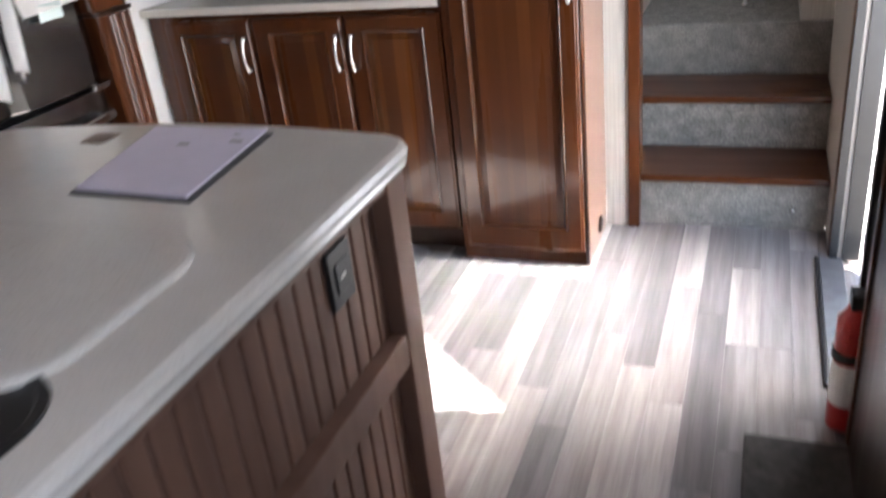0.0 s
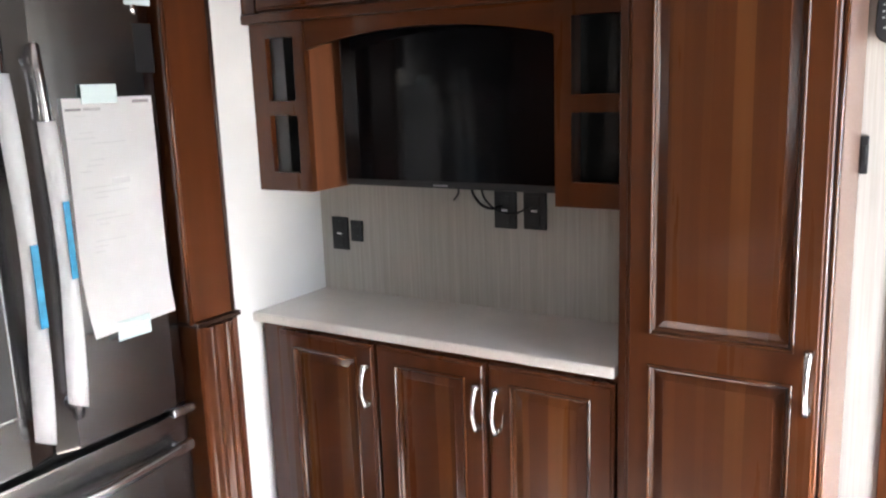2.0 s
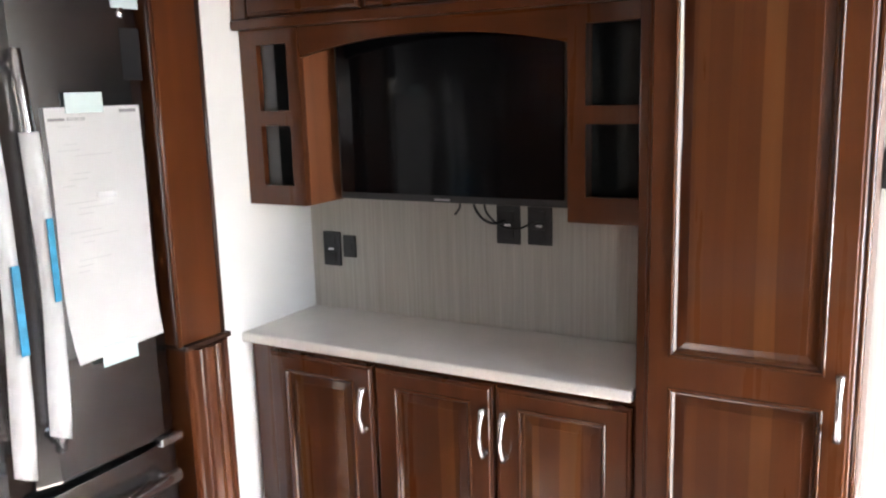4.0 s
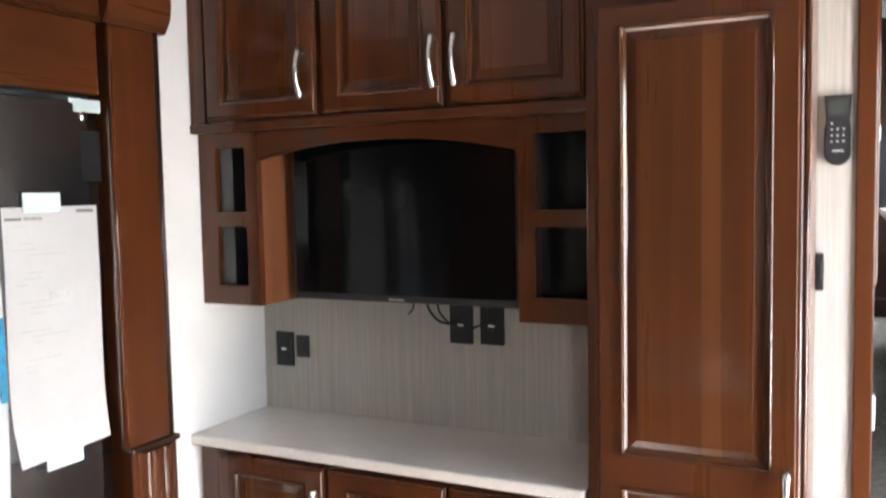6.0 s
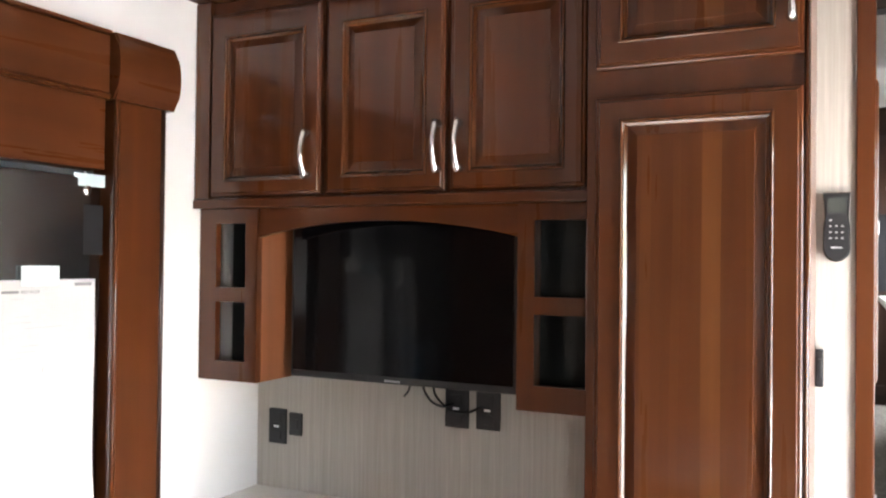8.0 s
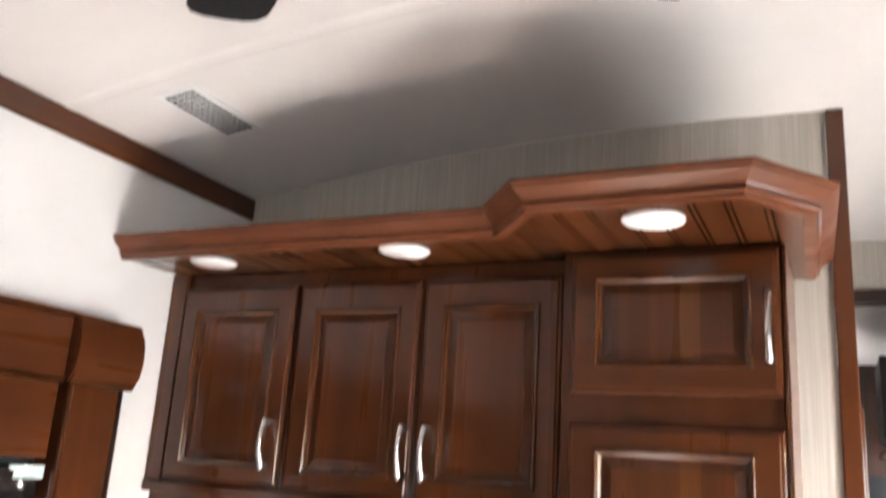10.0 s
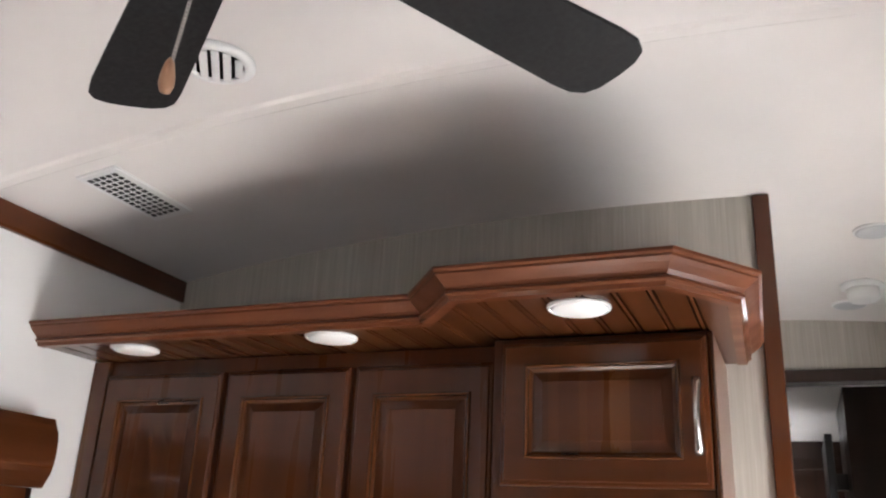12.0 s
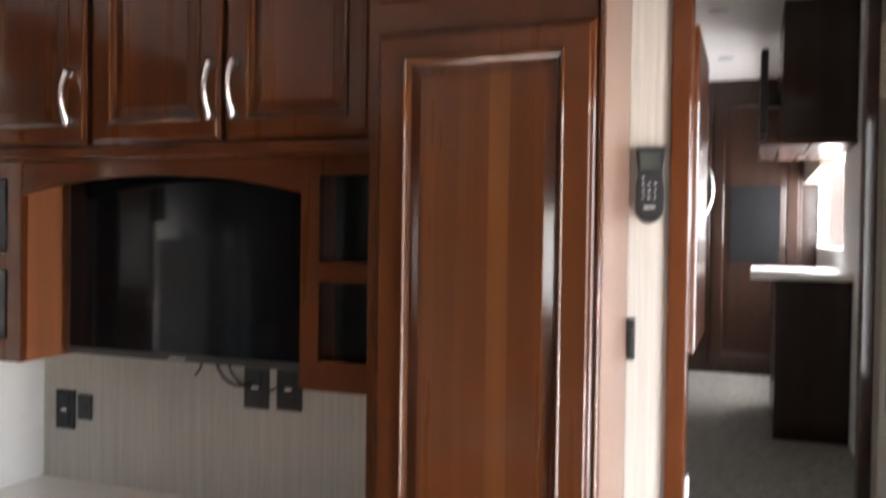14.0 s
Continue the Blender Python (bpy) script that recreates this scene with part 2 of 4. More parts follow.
def lattice_cloth():
    """Beige cloth woven with a brown diamond lattice, laid out along y and z."""
    m, n, l, b = shader("beige_lattice_fabric", 0.9)
    sep = n.new("ShaderNodeSeparateXYZ")
    l.new(mapped(n, l, (1, 1, 1)), sep.inputs[0])
    lines = []
    for sign in (1.0, -1.0):
        lean, wave, thin = n.new("ShaderNodeMath"), n.new("ShaderNodeMath"), n.new("ShaderNodeMath")
        lean.operation, wave.operation, thin.operation = "MULTIPLY_ADD", "PINGPONG", "LESS_THAN"
        lean.inputs[1].default_value = sign * 0.7
        l.new(sep.outputs["Z"], lean.inputs[0])
        l.new(sep.outputs["Y"], lean.inputs[2])
        wave.inputs[1].default_value = 0.02
        l.new(lean.outputs[0], wave.inputs[0])
        thin.inputs[1].default_value = 0.0035
        l.new(wave.outputs[0], thin.inputs[0])
        lines.append(thin.outputs[0])
    both = n.new("ShaderNodeMath")
    both.operation = "MAXIMUM"
    l.new(lines[0], both.inputs[0])
    l.new(lines[1], both.inputs[1])
    weave = noisy(n, l, mapped(n, l, (1, 1, 1)), 420, 3, 0.7)
    cloth = ramp(n, l, weave, [(0.3, (0.3, 0.25, 0.19)), (0.7, (0.45, 0.4, 0.33))])
    l.new(mixed(n, l, "MIX", both.outputs[0], cloth, (0.12, 0.075, 0.05)), b.inputs["Base Color"])
    bumped(n, l, b, weave, 0.4, 0.002)
    return m


FABRIC = lattice_cloth()
STONE, PAPERED, PLANK, CARPET = stone(), wallpaper(), plank_print(), carpet()
STEEL = steel("black_stainless", (0.27, 0.265, 0.265))
STEEL_HANDLE = steel("bright_stainless", (0.62, 0.62, 0.63))
PANE = plain("clear_glass", (1, 1, 1), 0.02, vary=0.0)
PANE.node_tree.nodes["Principled BSDF"].inputs["Transmission Weight"].default_value = 1.0
OUTDOORS = glowing("bright_daylight_outside", (0.95, 0.97, 1.0), 0.45)


# ---------------------------------------------------------------- mesh helpers
def mesh_of(name, bm, material, smooth=False):
    me = bpy.data.meshes.new(name)
    bmesh.ops.recalc_face_normals(bm, faces=bm.faces)
    bm.to_mesh(me)
    bm.free()
    me.materials.append(material)
    if smooth:
        for p in me.polygons:
            p.use_smooth = True
    return me


def part(name, bm, material, parent=None, label="", smooth=False):
    ob = new(name, mesh_of(name, bm, material, smooth))
    ob.parent = parent
    if label:
        ob["label"] = label
    return ob


def thing(name, label, category, group="", kind=""):
    ob = new(name)
    ob.empty_display_size = 0.05
    return tagged(ob, label, category, group, kind)


def structure(name, bm, material, label=""):
    return tagged(part(name, bm, material), label, kind="structure")


def box(x0, x1, y0, y1, z0, z1, bevel=0.0, bm=None):
    bm = bm or bmesh.new()
    vs = [bm.verts.new((x, y, z)) for x in (x0, x1) for y in (y0, y1) for z in (z0, z1)]
    fs = [bm.faces.new([vs[i] for i in q]) for q in ((0, 1, 3, 2), (4, 6, 7, 5), (0, 4, 5, 1), (2, 3, 7, 6), (0, 2, 6, 4), (1, 5, 7, 3))]
    if bevel:
        es = list({e for f in fs for e in f.edges})
        bmesh.ops.bevel(bm, geom=es, offset=bevel, segments=2, profile=0.6, affect="EDGES")
    return bm


def tube(points, radii, seg=10, bm=None, caps=True, flat=1.0):
    """A round bar through points; radii per point."""
    bm = bm or bmesh.new()
    rings = []
    for i, p in enumerate(points):
        p = Vector(p)
        a = Vector(points[max(i - 1, 0)])
        c = Vector(points[min(i + 1, len(points) - 1)])
        d = (c - a).normalized()
        u = d.orthogonal().normalized() if abs(d.z) > 0.95 else d.cross(Vector((0, 0, 1))).normalized()
        if rings:
            u = (prev_u - d * prev_u.dot(d)).normalized()
        prev_u = u
        w = d.cross(u)
        r = radii[i] if isinstance(radii, (list, tuple)) else radii
        rings.append([bm.verts.new(p + u * r * math.cos(2 * math.pi * k / seg) + w * r * flat * math.sin(2 * math.pi * k / seg)) for k in range(seg)])
    for a, c in zip(rings, rings[1:]):
        for k in range(seg):
            bm.faces.new((a[k], a[(k + 1) % seg], c[(k + 1) % seg], c[k]))
    if caps:
        bm.faces.new(rings[0])
        bm.faces.new(list(reversed(rings[-1])))
    return bm


def lathe(profile, centre, axis="z", seg=28, bm=None):
    """Turns (radius, height) pairs about an axis."""
    bm = bm or bmesh.new()
    c = Vector(centre)
    rings = []
    for r, h in profile:
        ring = []
        for k in range(seg):
            a = 2 * math.pi * k / seg
            p = Vector((r * math.cos(a), r * math.sin(a), h))
            p = {"z": p, "y": Vector((p.x, p.z, p.y)), "x": Vector((p.z, p.x, p.y))}[axis]
            ring.append(bm.verts.new(c + p))
        rings.append(ring)
    for a, d in zip(rings, rings[1:]):
        for k in range(seg):
            bm.faces.new((a[k], a[(k + 1) % seg], d[(k + 1) % seg], d[k]))
    for ring, (r, h) in ((rings[0], profile[0]), (rings[-1], profile[-1])):
        if r > 1e-5:
            bm.faces.new(ring)
    return bm


def rings_panel(x0, x1, z0, z1, y, steps, bm=None, close=True):
    """Concentric rectangles: steps of (inset, depth behind y). Facing -y."""
    bm = bm or bmesh.new()
    made = []
    for ins, dep in steps:
        made.append([bm.verts.new(p) for p in ((x0 + ins, y + dep, z0 + ins), (x1 - ins, y + dep, z0 + ins), (x1 - ins, y + dep, z1 - ins), (x0 + ins, y + dep, z1 - ins))])
    for a, c in zip(made, made[1:]):
        for k in range(4):
            bm.faces.new((a[k], a[(k + 1) % 4], c[(k + 1) % 4], c[k]))
    if close:
        bm.faces.new(made[-1])
    return bm


def pull_handle(x, z0, z1, y, parent, out=0.03):
    """A bowed satin pull with flared feet."""
    pts, rad = [], []
    for i in range(13):
        f = i / 12
        pts.append((x, y - out * (0.35 + 0.65 * math.sin(math.pi * f)), z1 + (z0 - z1) * f))
        rad.append(0.0062 + 0.0036 * abs(2 * f - 1) ** 3)
    bm = tube(pts, rad, 8, flat=1.25)
    for z in (z0 + 0.006, z1 - 0.006):
        tube([(x, y + 0.001, z), (x, y - 0.006, z), (x, y - out * 0.55, z)], [0.0115, 0.009, 0.007], 8, bm)
    return part("handle", bm, NICKEL, parent, "curved satin nickel pull", True)


def cabinet_door(parent, x0, x1, z0, z1, y, panels, stile=0.05, handle=None, material=CHERRY, field=STAVES, name="door"):
    """A framed door facing -y; panels: z ranges of the raised panels inside the stiles."""
    t = 0.02
    bm = bmesh.new()
    # frame: outer lip and flat between panels
    xs0, xs1 = x0 + stile, x1 - stile
    rings_panel(x0, x1, z0, z1, y, [(0, t), (0, 0.007), (0.003, 0.004), (0.008, 0.0035), (0.0105, 0.0)], bm, close=False)
    ins = 0.0105
    edges_z = [z0 + ins] + [v for p in panels for v in p] + [z1 - ins]
    for a, c in ((x0 + ins, xs0), (xs1, x1 - ins)):
        bm.faces.new([bm.verts.new(p) for p in ((a, y, z0 + ins), (c, y, z0 + ins), (c, y, z1 - ins), (a, y, z1 - ins))])
    for i in range(0, len(edges_z), 2):
        a, c = edges_z[i], edges_z[i + 1]
        bm.faces.new([bm.verts.new(p) for p in ((xs0, y, a), (xs1, y, a), (xs1, y, c), (xs0, y, c))])
    door = part(name, bm, material, parent)
    for a, c in panels:
        part("moulding", rings_panel(xs0, xs1, a, c, y, [(0, 0.0), (0.0008, -0.003), (0.0025, -0.0048), (0.0048, -0.005), (0.007, -0.0036), (0.0086, -0.001), (0.0092, 0.004), (0.014, 0.008)], close=False), BEADED, door)
        part("panel", rings_panel(xs0, xs1, a, c, y, [(0.0135, 0.0082), (0.0165, 0.0092), (0.019, 0.0085), (0.034, 0.0045), (0.036, 0.0035)]), field, door, "raised panel of glued wood staves")
    if handle:
        pull_handle(handle[0], handle[1], handle[2], y, door)
    return door


# ---------------------------------------------------------------- structure
LEFT, BACK, RIGHT, REAR = -1.536, 0.33, 0.80, -5.5


def roof_z(x):
    return 2.716 - 0.063 * (x + 0.25) ** 2


structure("subfloor", box(LEFT - 0.7, RIGHT + 0.1, REAR - 0.1, BACK + 0.05, -0.08, -0.012), PLANK, "grey plank floor base")
structure("wall_north", box(LEFT - 0.1, 0.116, BACK, BACK + 0.06, 0, 2.735), PAPERED, "grey beige grained wall behind the cabinets")
structure("wall_west_front", box(LEFT - 0.1, LEFT, -0.24, BACK, 0, 2.74), WHITEWALL, "white side wall")
structure("wall_west_top", box(LEFT - 0.1, LEFT, REAR, -0.24, 2.04, 2.7), WHITEWALL, "white wall above the slide opening")
structure("wall_west_rear", box(LEFT - 0.1, LEFT, REAR, -2.9, 0, 2.04), REARWALL, "beige side wall")
structure("slide_wall", box(LEFT - 0.78, LEFT - 0.7, -2.95, -0.2, 0, 2.1), WHITEWALL, "outer wall of the slide room")
structure("slide_end_wall", box(LEFT - 0.7, LEFT, -2.95, -2.9, 0, 2.04), WHITEWALL, "end wall of the slide room")
structure("slide_front_wall", box(LEFT - 0.7, LEFT - 0.1, -0.25, -0.2, 0, 2.04), WHITEWALL, "end wall of the slide room")
structure("slide_ceiling", box(LEFT - 0.78, LEFT - 0.1, -2.95, -0.2, 2.1, 2.16), WHITEWALL, "ceiling of the slide room")


def wall_with_holes(name, x0, x1, span, top, holes, label, material=WHITEWALL):
    """A wall along y, pierced by (y0, y1, z0, z1) openings in rising order of y."""
    bm, y = bmesh.new(), span[0]
    for a, c, low, high in holes:
        box(x0, x1, y, a, 0, top, bm=bm)
        if low > 0:
            box(x0, x1, a, c, 0, low, bm=bm)
        box(x0, x1, a, c, high, top, bm=bm)
        y = c
    box(x0, x1, y, span[1], 0, top, bm=bm)
    return structure(name, bm, material, label)


# The rear opening is unseen, added for the fill lamp.
wall_with_holes("wall_east", RIGHT, RIGHT + 0.06, (REAR, 0.95), 2.74, [(-3.2, -2.5, 1.2, 1.7), (-0.58, 0.16, 0.0, 1.93)], "beige side wall with the entry opening", REARWALL)
structure("wall_south", box(LEFT - 0.1, RIGHT + 0.06, REAR - 0.06, REAR, 0, 2.74), REARWALL, "plain beige rear wall")

# arched ceiling with its seam battens
bm = bmesh.new()
cols = []
for i in range(33):
    x = LEFT - 0.1 + (RIGHT + 0.16 - LEFT) * i / 32
    cols.append([bm.verts.new((x, y, roof_z(x) + dz)) for dz in (0, 0.05) for y in (REAR, 1.6)])
for a, c in zip(cols, cols[1:]):
    bm.faces.new((a[0], a[1], c[1], c[0]))
    bm.faces.new((a[2], c[2], c[3], a[3]))
    bm.faces.new((a[0], c[0], c[2], a[2]))
    bm.faces.new((a[1], a[3], c[3], c[1]))
for seam in (-0.4, -1.62, -2.84, -4.06):
    strip = []
    for i in range(33):
        x = LEFT + 0.002 + (RIGHT - 0.004 - LEFT) * i / 32
        strip.append([bm.verts.new((x, seam + dy, roof_z(x) + dz)) for dy, dz in ((-0.024, 0.001), (-0.012, -0.0045), (0.012, -0.0045), (0.024, 0.001))])
    for a, c in zip(strip, strip[1:]):
        for k in range(3):
            bm.faces.new((a[k], a[k + 1], c[k + 1], c[k]))
structure("ceiling", bm, CEILING, "arched off-white ceiling with seam battens")

structure("trim_ceiling_west", box(LEFT, LEFT + 0.014, -4.0, BACK - 0.002, 2.546, 2.612, 0.003), CHERRY_Y, "cherry wood trim under the ceiling")
structure("trim_hall_post", box(0.117, 0.156, BACK - 0.012, BACK + 0.07, 0, 2.705, 0.004), CHERRY, "cherry wood corner trim from floor to ceiling")
structure("trim_stair_post", box(0.772, 0.797, 0.172, 0.21, 0, 2.66, 0.004), CHERRY, "cherry wood corner trim beside the entry")

bm = bmesh.new()
bmesh.ops.create_grid(bm, x_segments=1, y_segments=1, size=300)
bmesh.ops.translate(bm, verts=bm.verts, vec=(0, 0, -0.75))
structure("ground", bm, plain("pale_gravel_ground", (0.42, 0.4, 0.37), 0.9, vary=0.25, scale=3, bump=0.5), "pale gravel ground outside")

# ---------------------------------------------------------------- stairs and hall
structure("wall_hall_west", box(0.0, 0.055, BACK + 0.071, 1.5, 0, 2.76), PAPERED, "grained wall along the steps")
structure("wall_stair_east", box(0.775, 0.797, 0.21, 0.95, 0, 2.7), PAPERED, "grained wall beside the steps")
LANDING = 0.585


def stair_tread(y, z, group):
    ob = thing("stair_step", "cherry wood stair tread over a grey carpeted riser", "stair step", group)
    part("tread", box(0.057, 0.772, y - 0.012, y + 0.29, z - 0.024, z, 0.006), CHERRY_X, ob, "cherry stained tread with rounded nosing")
    part("riser", box(0.057, 0.772, y + 0.008, y + 0.03, z - 0.195, z - 0.024), CARPET, ob, "grey loop carpet riser")
    return ob


stair_tread(0.35, 0.195, "steps up to the hall")
stair_tread(0.637, 0.39, "steps up to the hall")
# Unseen boxes, added to stop daylight leaking in under the steps.
structure("stair_light_block_low", box(0.057, 0.772, 0.385, 0.934, 0.0, 0.165), CARPET, "unseen box closing off light under the steps")
structure("stair_light_block_high", box(0.057, 0.772, 0.672, 0.934, 0.1652, 0.362), CARPET, "unseen box closing off light under the steps")
structure("wall_under_landing", box(-1.7, 0.95, 0.956, 1.0, -0.1, 0.55), CARPET, "unseen wall closing off light under the hall")
structure("landing_riser", box(0.057, 0.772, 0.935, 0.955, 0.39, LANDING), CARPET, "grey loop carpet riser")
structure("landing_floor", box(-1.6, 0.95, 0.955, 5.9, LANDING - 0.03, LANDING + 0.001), CARPET, "grey carpet of the raised hall")
structure("wall_hall_east", box(0.66, 0.8, 0.955, 1.5, LANDING, 2.72), PAPERED, "grained hall wall")
bm = box(-1.6, 0.07, 1.5, 1.56, LANDING, 2.76)
box(0.64, 0.95, 1.5, 1.56, LANDING, 2.72, bm=bm)
box(0.07, 0.64, 1.5, 1.56, 2.52, 2.76, bm=bm)
structure("wall_bedroom", bm, PAPERED, "grained wall with the bedroom opening")
structure("trim_bedroom_header", box(0.0565, 0.64, 1.485, 1.575, 2.478, 2.522, 0.004), DARKWOOD, "dark wood header of the bedroom opening")
structure("trim_bedroom_jamb", box(0.602, 0.64, 1.485, 1.575, LANDING, 2.478, 0.004), DARKWOOD, "dark wood jamb of the bedroom opening")
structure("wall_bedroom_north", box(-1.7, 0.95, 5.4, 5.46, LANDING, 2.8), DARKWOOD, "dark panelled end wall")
structure("wall_bedroom_west", box(-1.7, -1.6, 1.5, 5.46, LANDING, 2.8), PAPERED, "bedroom side wall")
wall = wall_with_holes("wall_bedroom_east", 0.73, 0.8, (1.56, 5.46), 2.8, [(3.5, 5.3, 1.52, 2.06)], "white bedroom side wall with a window")
structure("ceiling_bedroom", box(-1.7, 0.95, 1.56, 5.5, 2.72, 2.78), CEILING, "white bedroom ceiling")
structure("backdrop_bedroom", box(0.95, 0.97, 3.2, 5.6, 1.2, 2.4), OUTDOORS, "bright daylight outside the bedroom window")
structure("wall_closing", box(-1.72, 0.1, BACK + 0.061, BACK + 0.07, 0, 2.8), PAPERED, "closing wall behind the cabinets")

# ---------------------------------------------------------------- base cabinet and worktop
base = thing("base_cabinet", "low cherry wood cabinet with three raised panel doors", "cabinet")
part("body", box(-1.533, -0.408, 0.026, BACK - 0.003, 0.095, 0.868, 0.002), CHERRY, base)
part("toe_kick", box(-1.533, -0.408, 0.075, 0.095, 0.0, 0.094), DARKWOOD, base, "dark recessed toe kick")
DOOR_Z = (0.105, 0.852)
for a, c, hx in ((-1.455, -1.106, -1.13), (-1.097, -0.757, -0.778), (-0.748, -0.413, -0.722)):
    cabinet_door(base, a, c, *DOOR_Z, 0.002, [(0.165, 0.808)], 0.058, (hx, 0.674, 0.793))
part("hinge", box(-1.475, -1.462, 0.01, 0.025, 0.15, 0.2, 0.003), NICKEL, base, "small nickel hinge")
bm = box(-1.535, -0.409, -0.014, BACK - 0.002, 0.872, 0.9, 0.006)
tagged(part("worktop", bm, STONE), "pale speckled stone worktop with eased edges", "worktop")

# ---------------------------------------------------------------- pantry
pantry = thing("pantry_cabinet", "tall cherry wood pantry with a long two-panel door", "cabinet")
part("body", box(-0.405, 0.035, 0.001, BACK - 0.003, 0.0, 2.3, 0.003), CHERRY, pantry)
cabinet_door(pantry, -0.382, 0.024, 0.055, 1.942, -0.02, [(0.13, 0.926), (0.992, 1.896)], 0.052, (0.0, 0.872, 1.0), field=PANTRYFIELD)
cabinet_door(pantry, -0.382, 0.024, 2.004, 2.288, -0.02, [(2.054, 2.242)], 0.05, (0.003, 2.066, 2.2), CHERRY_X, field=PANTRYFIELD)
part("edge_bead", tube([(0.03, -0.004, 0.01), (0.03, -0.004, 2.295)], 0.006, 8), BEADED, pantry, smooth=True)
part("side_panel", box(0.0352, 0.0358, 0.012, BACK - 0.004, 0.0, 2.295), plain("taupe_side_vinyl", (0.17, 0.098, 0.072), 0.38, coat=0.25, vary=0.08, scale=5), pantry, "pale taupe vinyl side")
plate = thing("wall_switch", "small black switch on the grained wall beside the pantry", "switch")
part("plate", box(0.0365, 0.0535, BACK - 0.016, BACK - 0.0005, 1.32, 1.405, 0.003), BLACK, plate)
part("rocker", box(0.041, 0.05, BACK - 0.02, BACK - 0.016, 1.342, 1.384, 0.002), BLACK, plate)
vent = thing("floor_vent_cover", "dark oval vent low on the pantry's side", "vent")
part("cover", lathe([(0.0, 0.008), (0.02, 0.008), (0.03, 0.004), (0.032, 0.0)], (0.036, 0.2, 0.06), "x", 16), DARKWOOD, vent, smooth=True)

# ---------------------------------------------------------------- upper cabinet and media niche
upper = thing("wall_cabinet", "cherry wood wall cabinet with three raised panel doors", "cabinet")
part("body", box(-1.533, -0.408, 0.052, BACK - 0.003, 1.738, 2.3, 0.002), CHERRY, upper)
part("bottom_rail", box(-1.534, -0.407, 0.03, 0.052, 1.73, 1.756, 0.004), CHERRY_X, upper)
part("end_stile", box(-1.534, -1.482, 0.036, 0.052, 1.757, 2.3, 0.002), CHERRY, upper)
for a, c, hx in ((-1.478, -1.115, -1.155), (-1.1, -0.762, -0.779), (-0.748, -0.417, -0.722)):
    cabinet_door(upper, a, c, 1.762, 2.262, 0.032, [(1.802, 2.2)], 0.048, (hx, 1.807, 1.925), field=CHERRY)


def cubby(name, x0, x1, ox0, ox1, z0, label):
    """A pair of stacked open cubbies, dark inside."""
    ob = thing(name, label, "shelf")
    y0, y1, top = 0.062, BACK - 0.003, 1.731
    rows = ((1.312, 1.474), (1.515, 1.69))
    bm = box(x0, ox0, y0, y0 + 0.02, z0, top)
    box(ox1, x1, y0, y0 + 0.02, z0, top, bm=bm)
    for a, c in ((z0, rows[0][0]), (rows[0][1], rows[1][0]), (rows[1][1], top)):
        box(ox0, ox1, y0, y0 + 0.02, a, c, bm=bm)
    part("face_frame", bm, CHERRY, ob)
    for xa in ((x0, x1 - 0.012) if x0 > -1 else (x1 - 0.012,)):
        part("side", box(xa, xa + 0.012, y0 + 0.021, y1, z0, top), LITSIDEWOOD, ob, "cherry side panel in a brighter, lit tone")
    for za in (z0, 1.488):
        part("shelf", box(x0 + 0.013, x1 - 0.013, y0 + 0.021, y1, za, za + 0.012), CHERRY_X, ob)
    part("lining", box(x0 + 0.013, x1 - 0.013, y1 - 0.14, y1 - 0.13, z0 + 0.013, top), CUBBYSHADE, ob, "glossy back panel darkened for shade inside the cubby")
    return ob


cubby("cubby_shelf", -1.534, -1.334, -1.476, -1.374, 1.258, "small cherry shelf of two dark cubbies beside the television")
cubby("cubby_shelf", -0.585, -0.408, -0.543, -0.416, 1.253, "small cherry shelf of two dark cubbies beside the pantry")
bm = bmesh.new()
arch = []
for i in range(25):
    f = i / 24
    x = -1.332 + (1.332 - 0.586) * f
    z = 1.652 + 0.042 * math.sin(math.pi * f) ** 0.8
    arch.append([bm.verts.new(p) for p in ((x, 0.066, z), (x, 0.084, z), (x, 0.084, 1.731), (x, 0.066, 1.731))])
for a, c in zip(arch, arch[1:]):
    for k in range(4):
        bm.faces.new((a[k], a[(k + 1) % 4], c[(k + 1) % 4], c[k]))
bm.faces.new(arch[0])
bm.faces.new(arch[-1])
tagged(part("arched_rail", bm, CHERRY_X), "arched cherry rail over the television", "rail")

tv = thing("television", "black flat television hung in the niche", "television")
part("casing", box(-1.306, -0.628, 0.18, 0.23, 1.266, 1.705, 0.006), BLACK, tv)
part("screen", box(-1.296, -0.638, 0.1765, 0.18, 1.286, 1.697), SCREEN, tv, "glossy black screen")
part("badge", box(-1.0, -0.955, 0.1755, 0.179, 1.272, 1.277), plain("grey_badge", (0.35, 0.35, 0.36), 0.3), tv, "small grey badge")
part("bracket", box(-1.05, -0.88, 0.23, BACK - 0.001, 1.4, 1.55, 0.003), BLACK, tv)


def wall_outlet(x, z, wide, high, label, sockets):
    ob = thing("wall_outlet", label, "outlet", "black outlets on the niche wall")
    part("plate", box(x - wide / 2, x + wide / 2, BACK - 0.008, BACK - 0.0005, z - high / 2, z + high / 2, 0.003), BLACK, ob)
    for dz in sockets:
        part("socket", box(x - wide * 0.24, x + wide * 0.24, BACK - 0.011, BACK - 0.008, z + dz - 0.014, z + dz + 0.014, 0.002), BLACK, ob)
    if len(sockets) > 1:
        part("mark", box(x - 0.009, x + 0.009, BACK - 0.0125, BACK - 0.0112, z - 0.003, z + 0.003), WHITEPLASTIC, ob, "small white mark")
    return ob


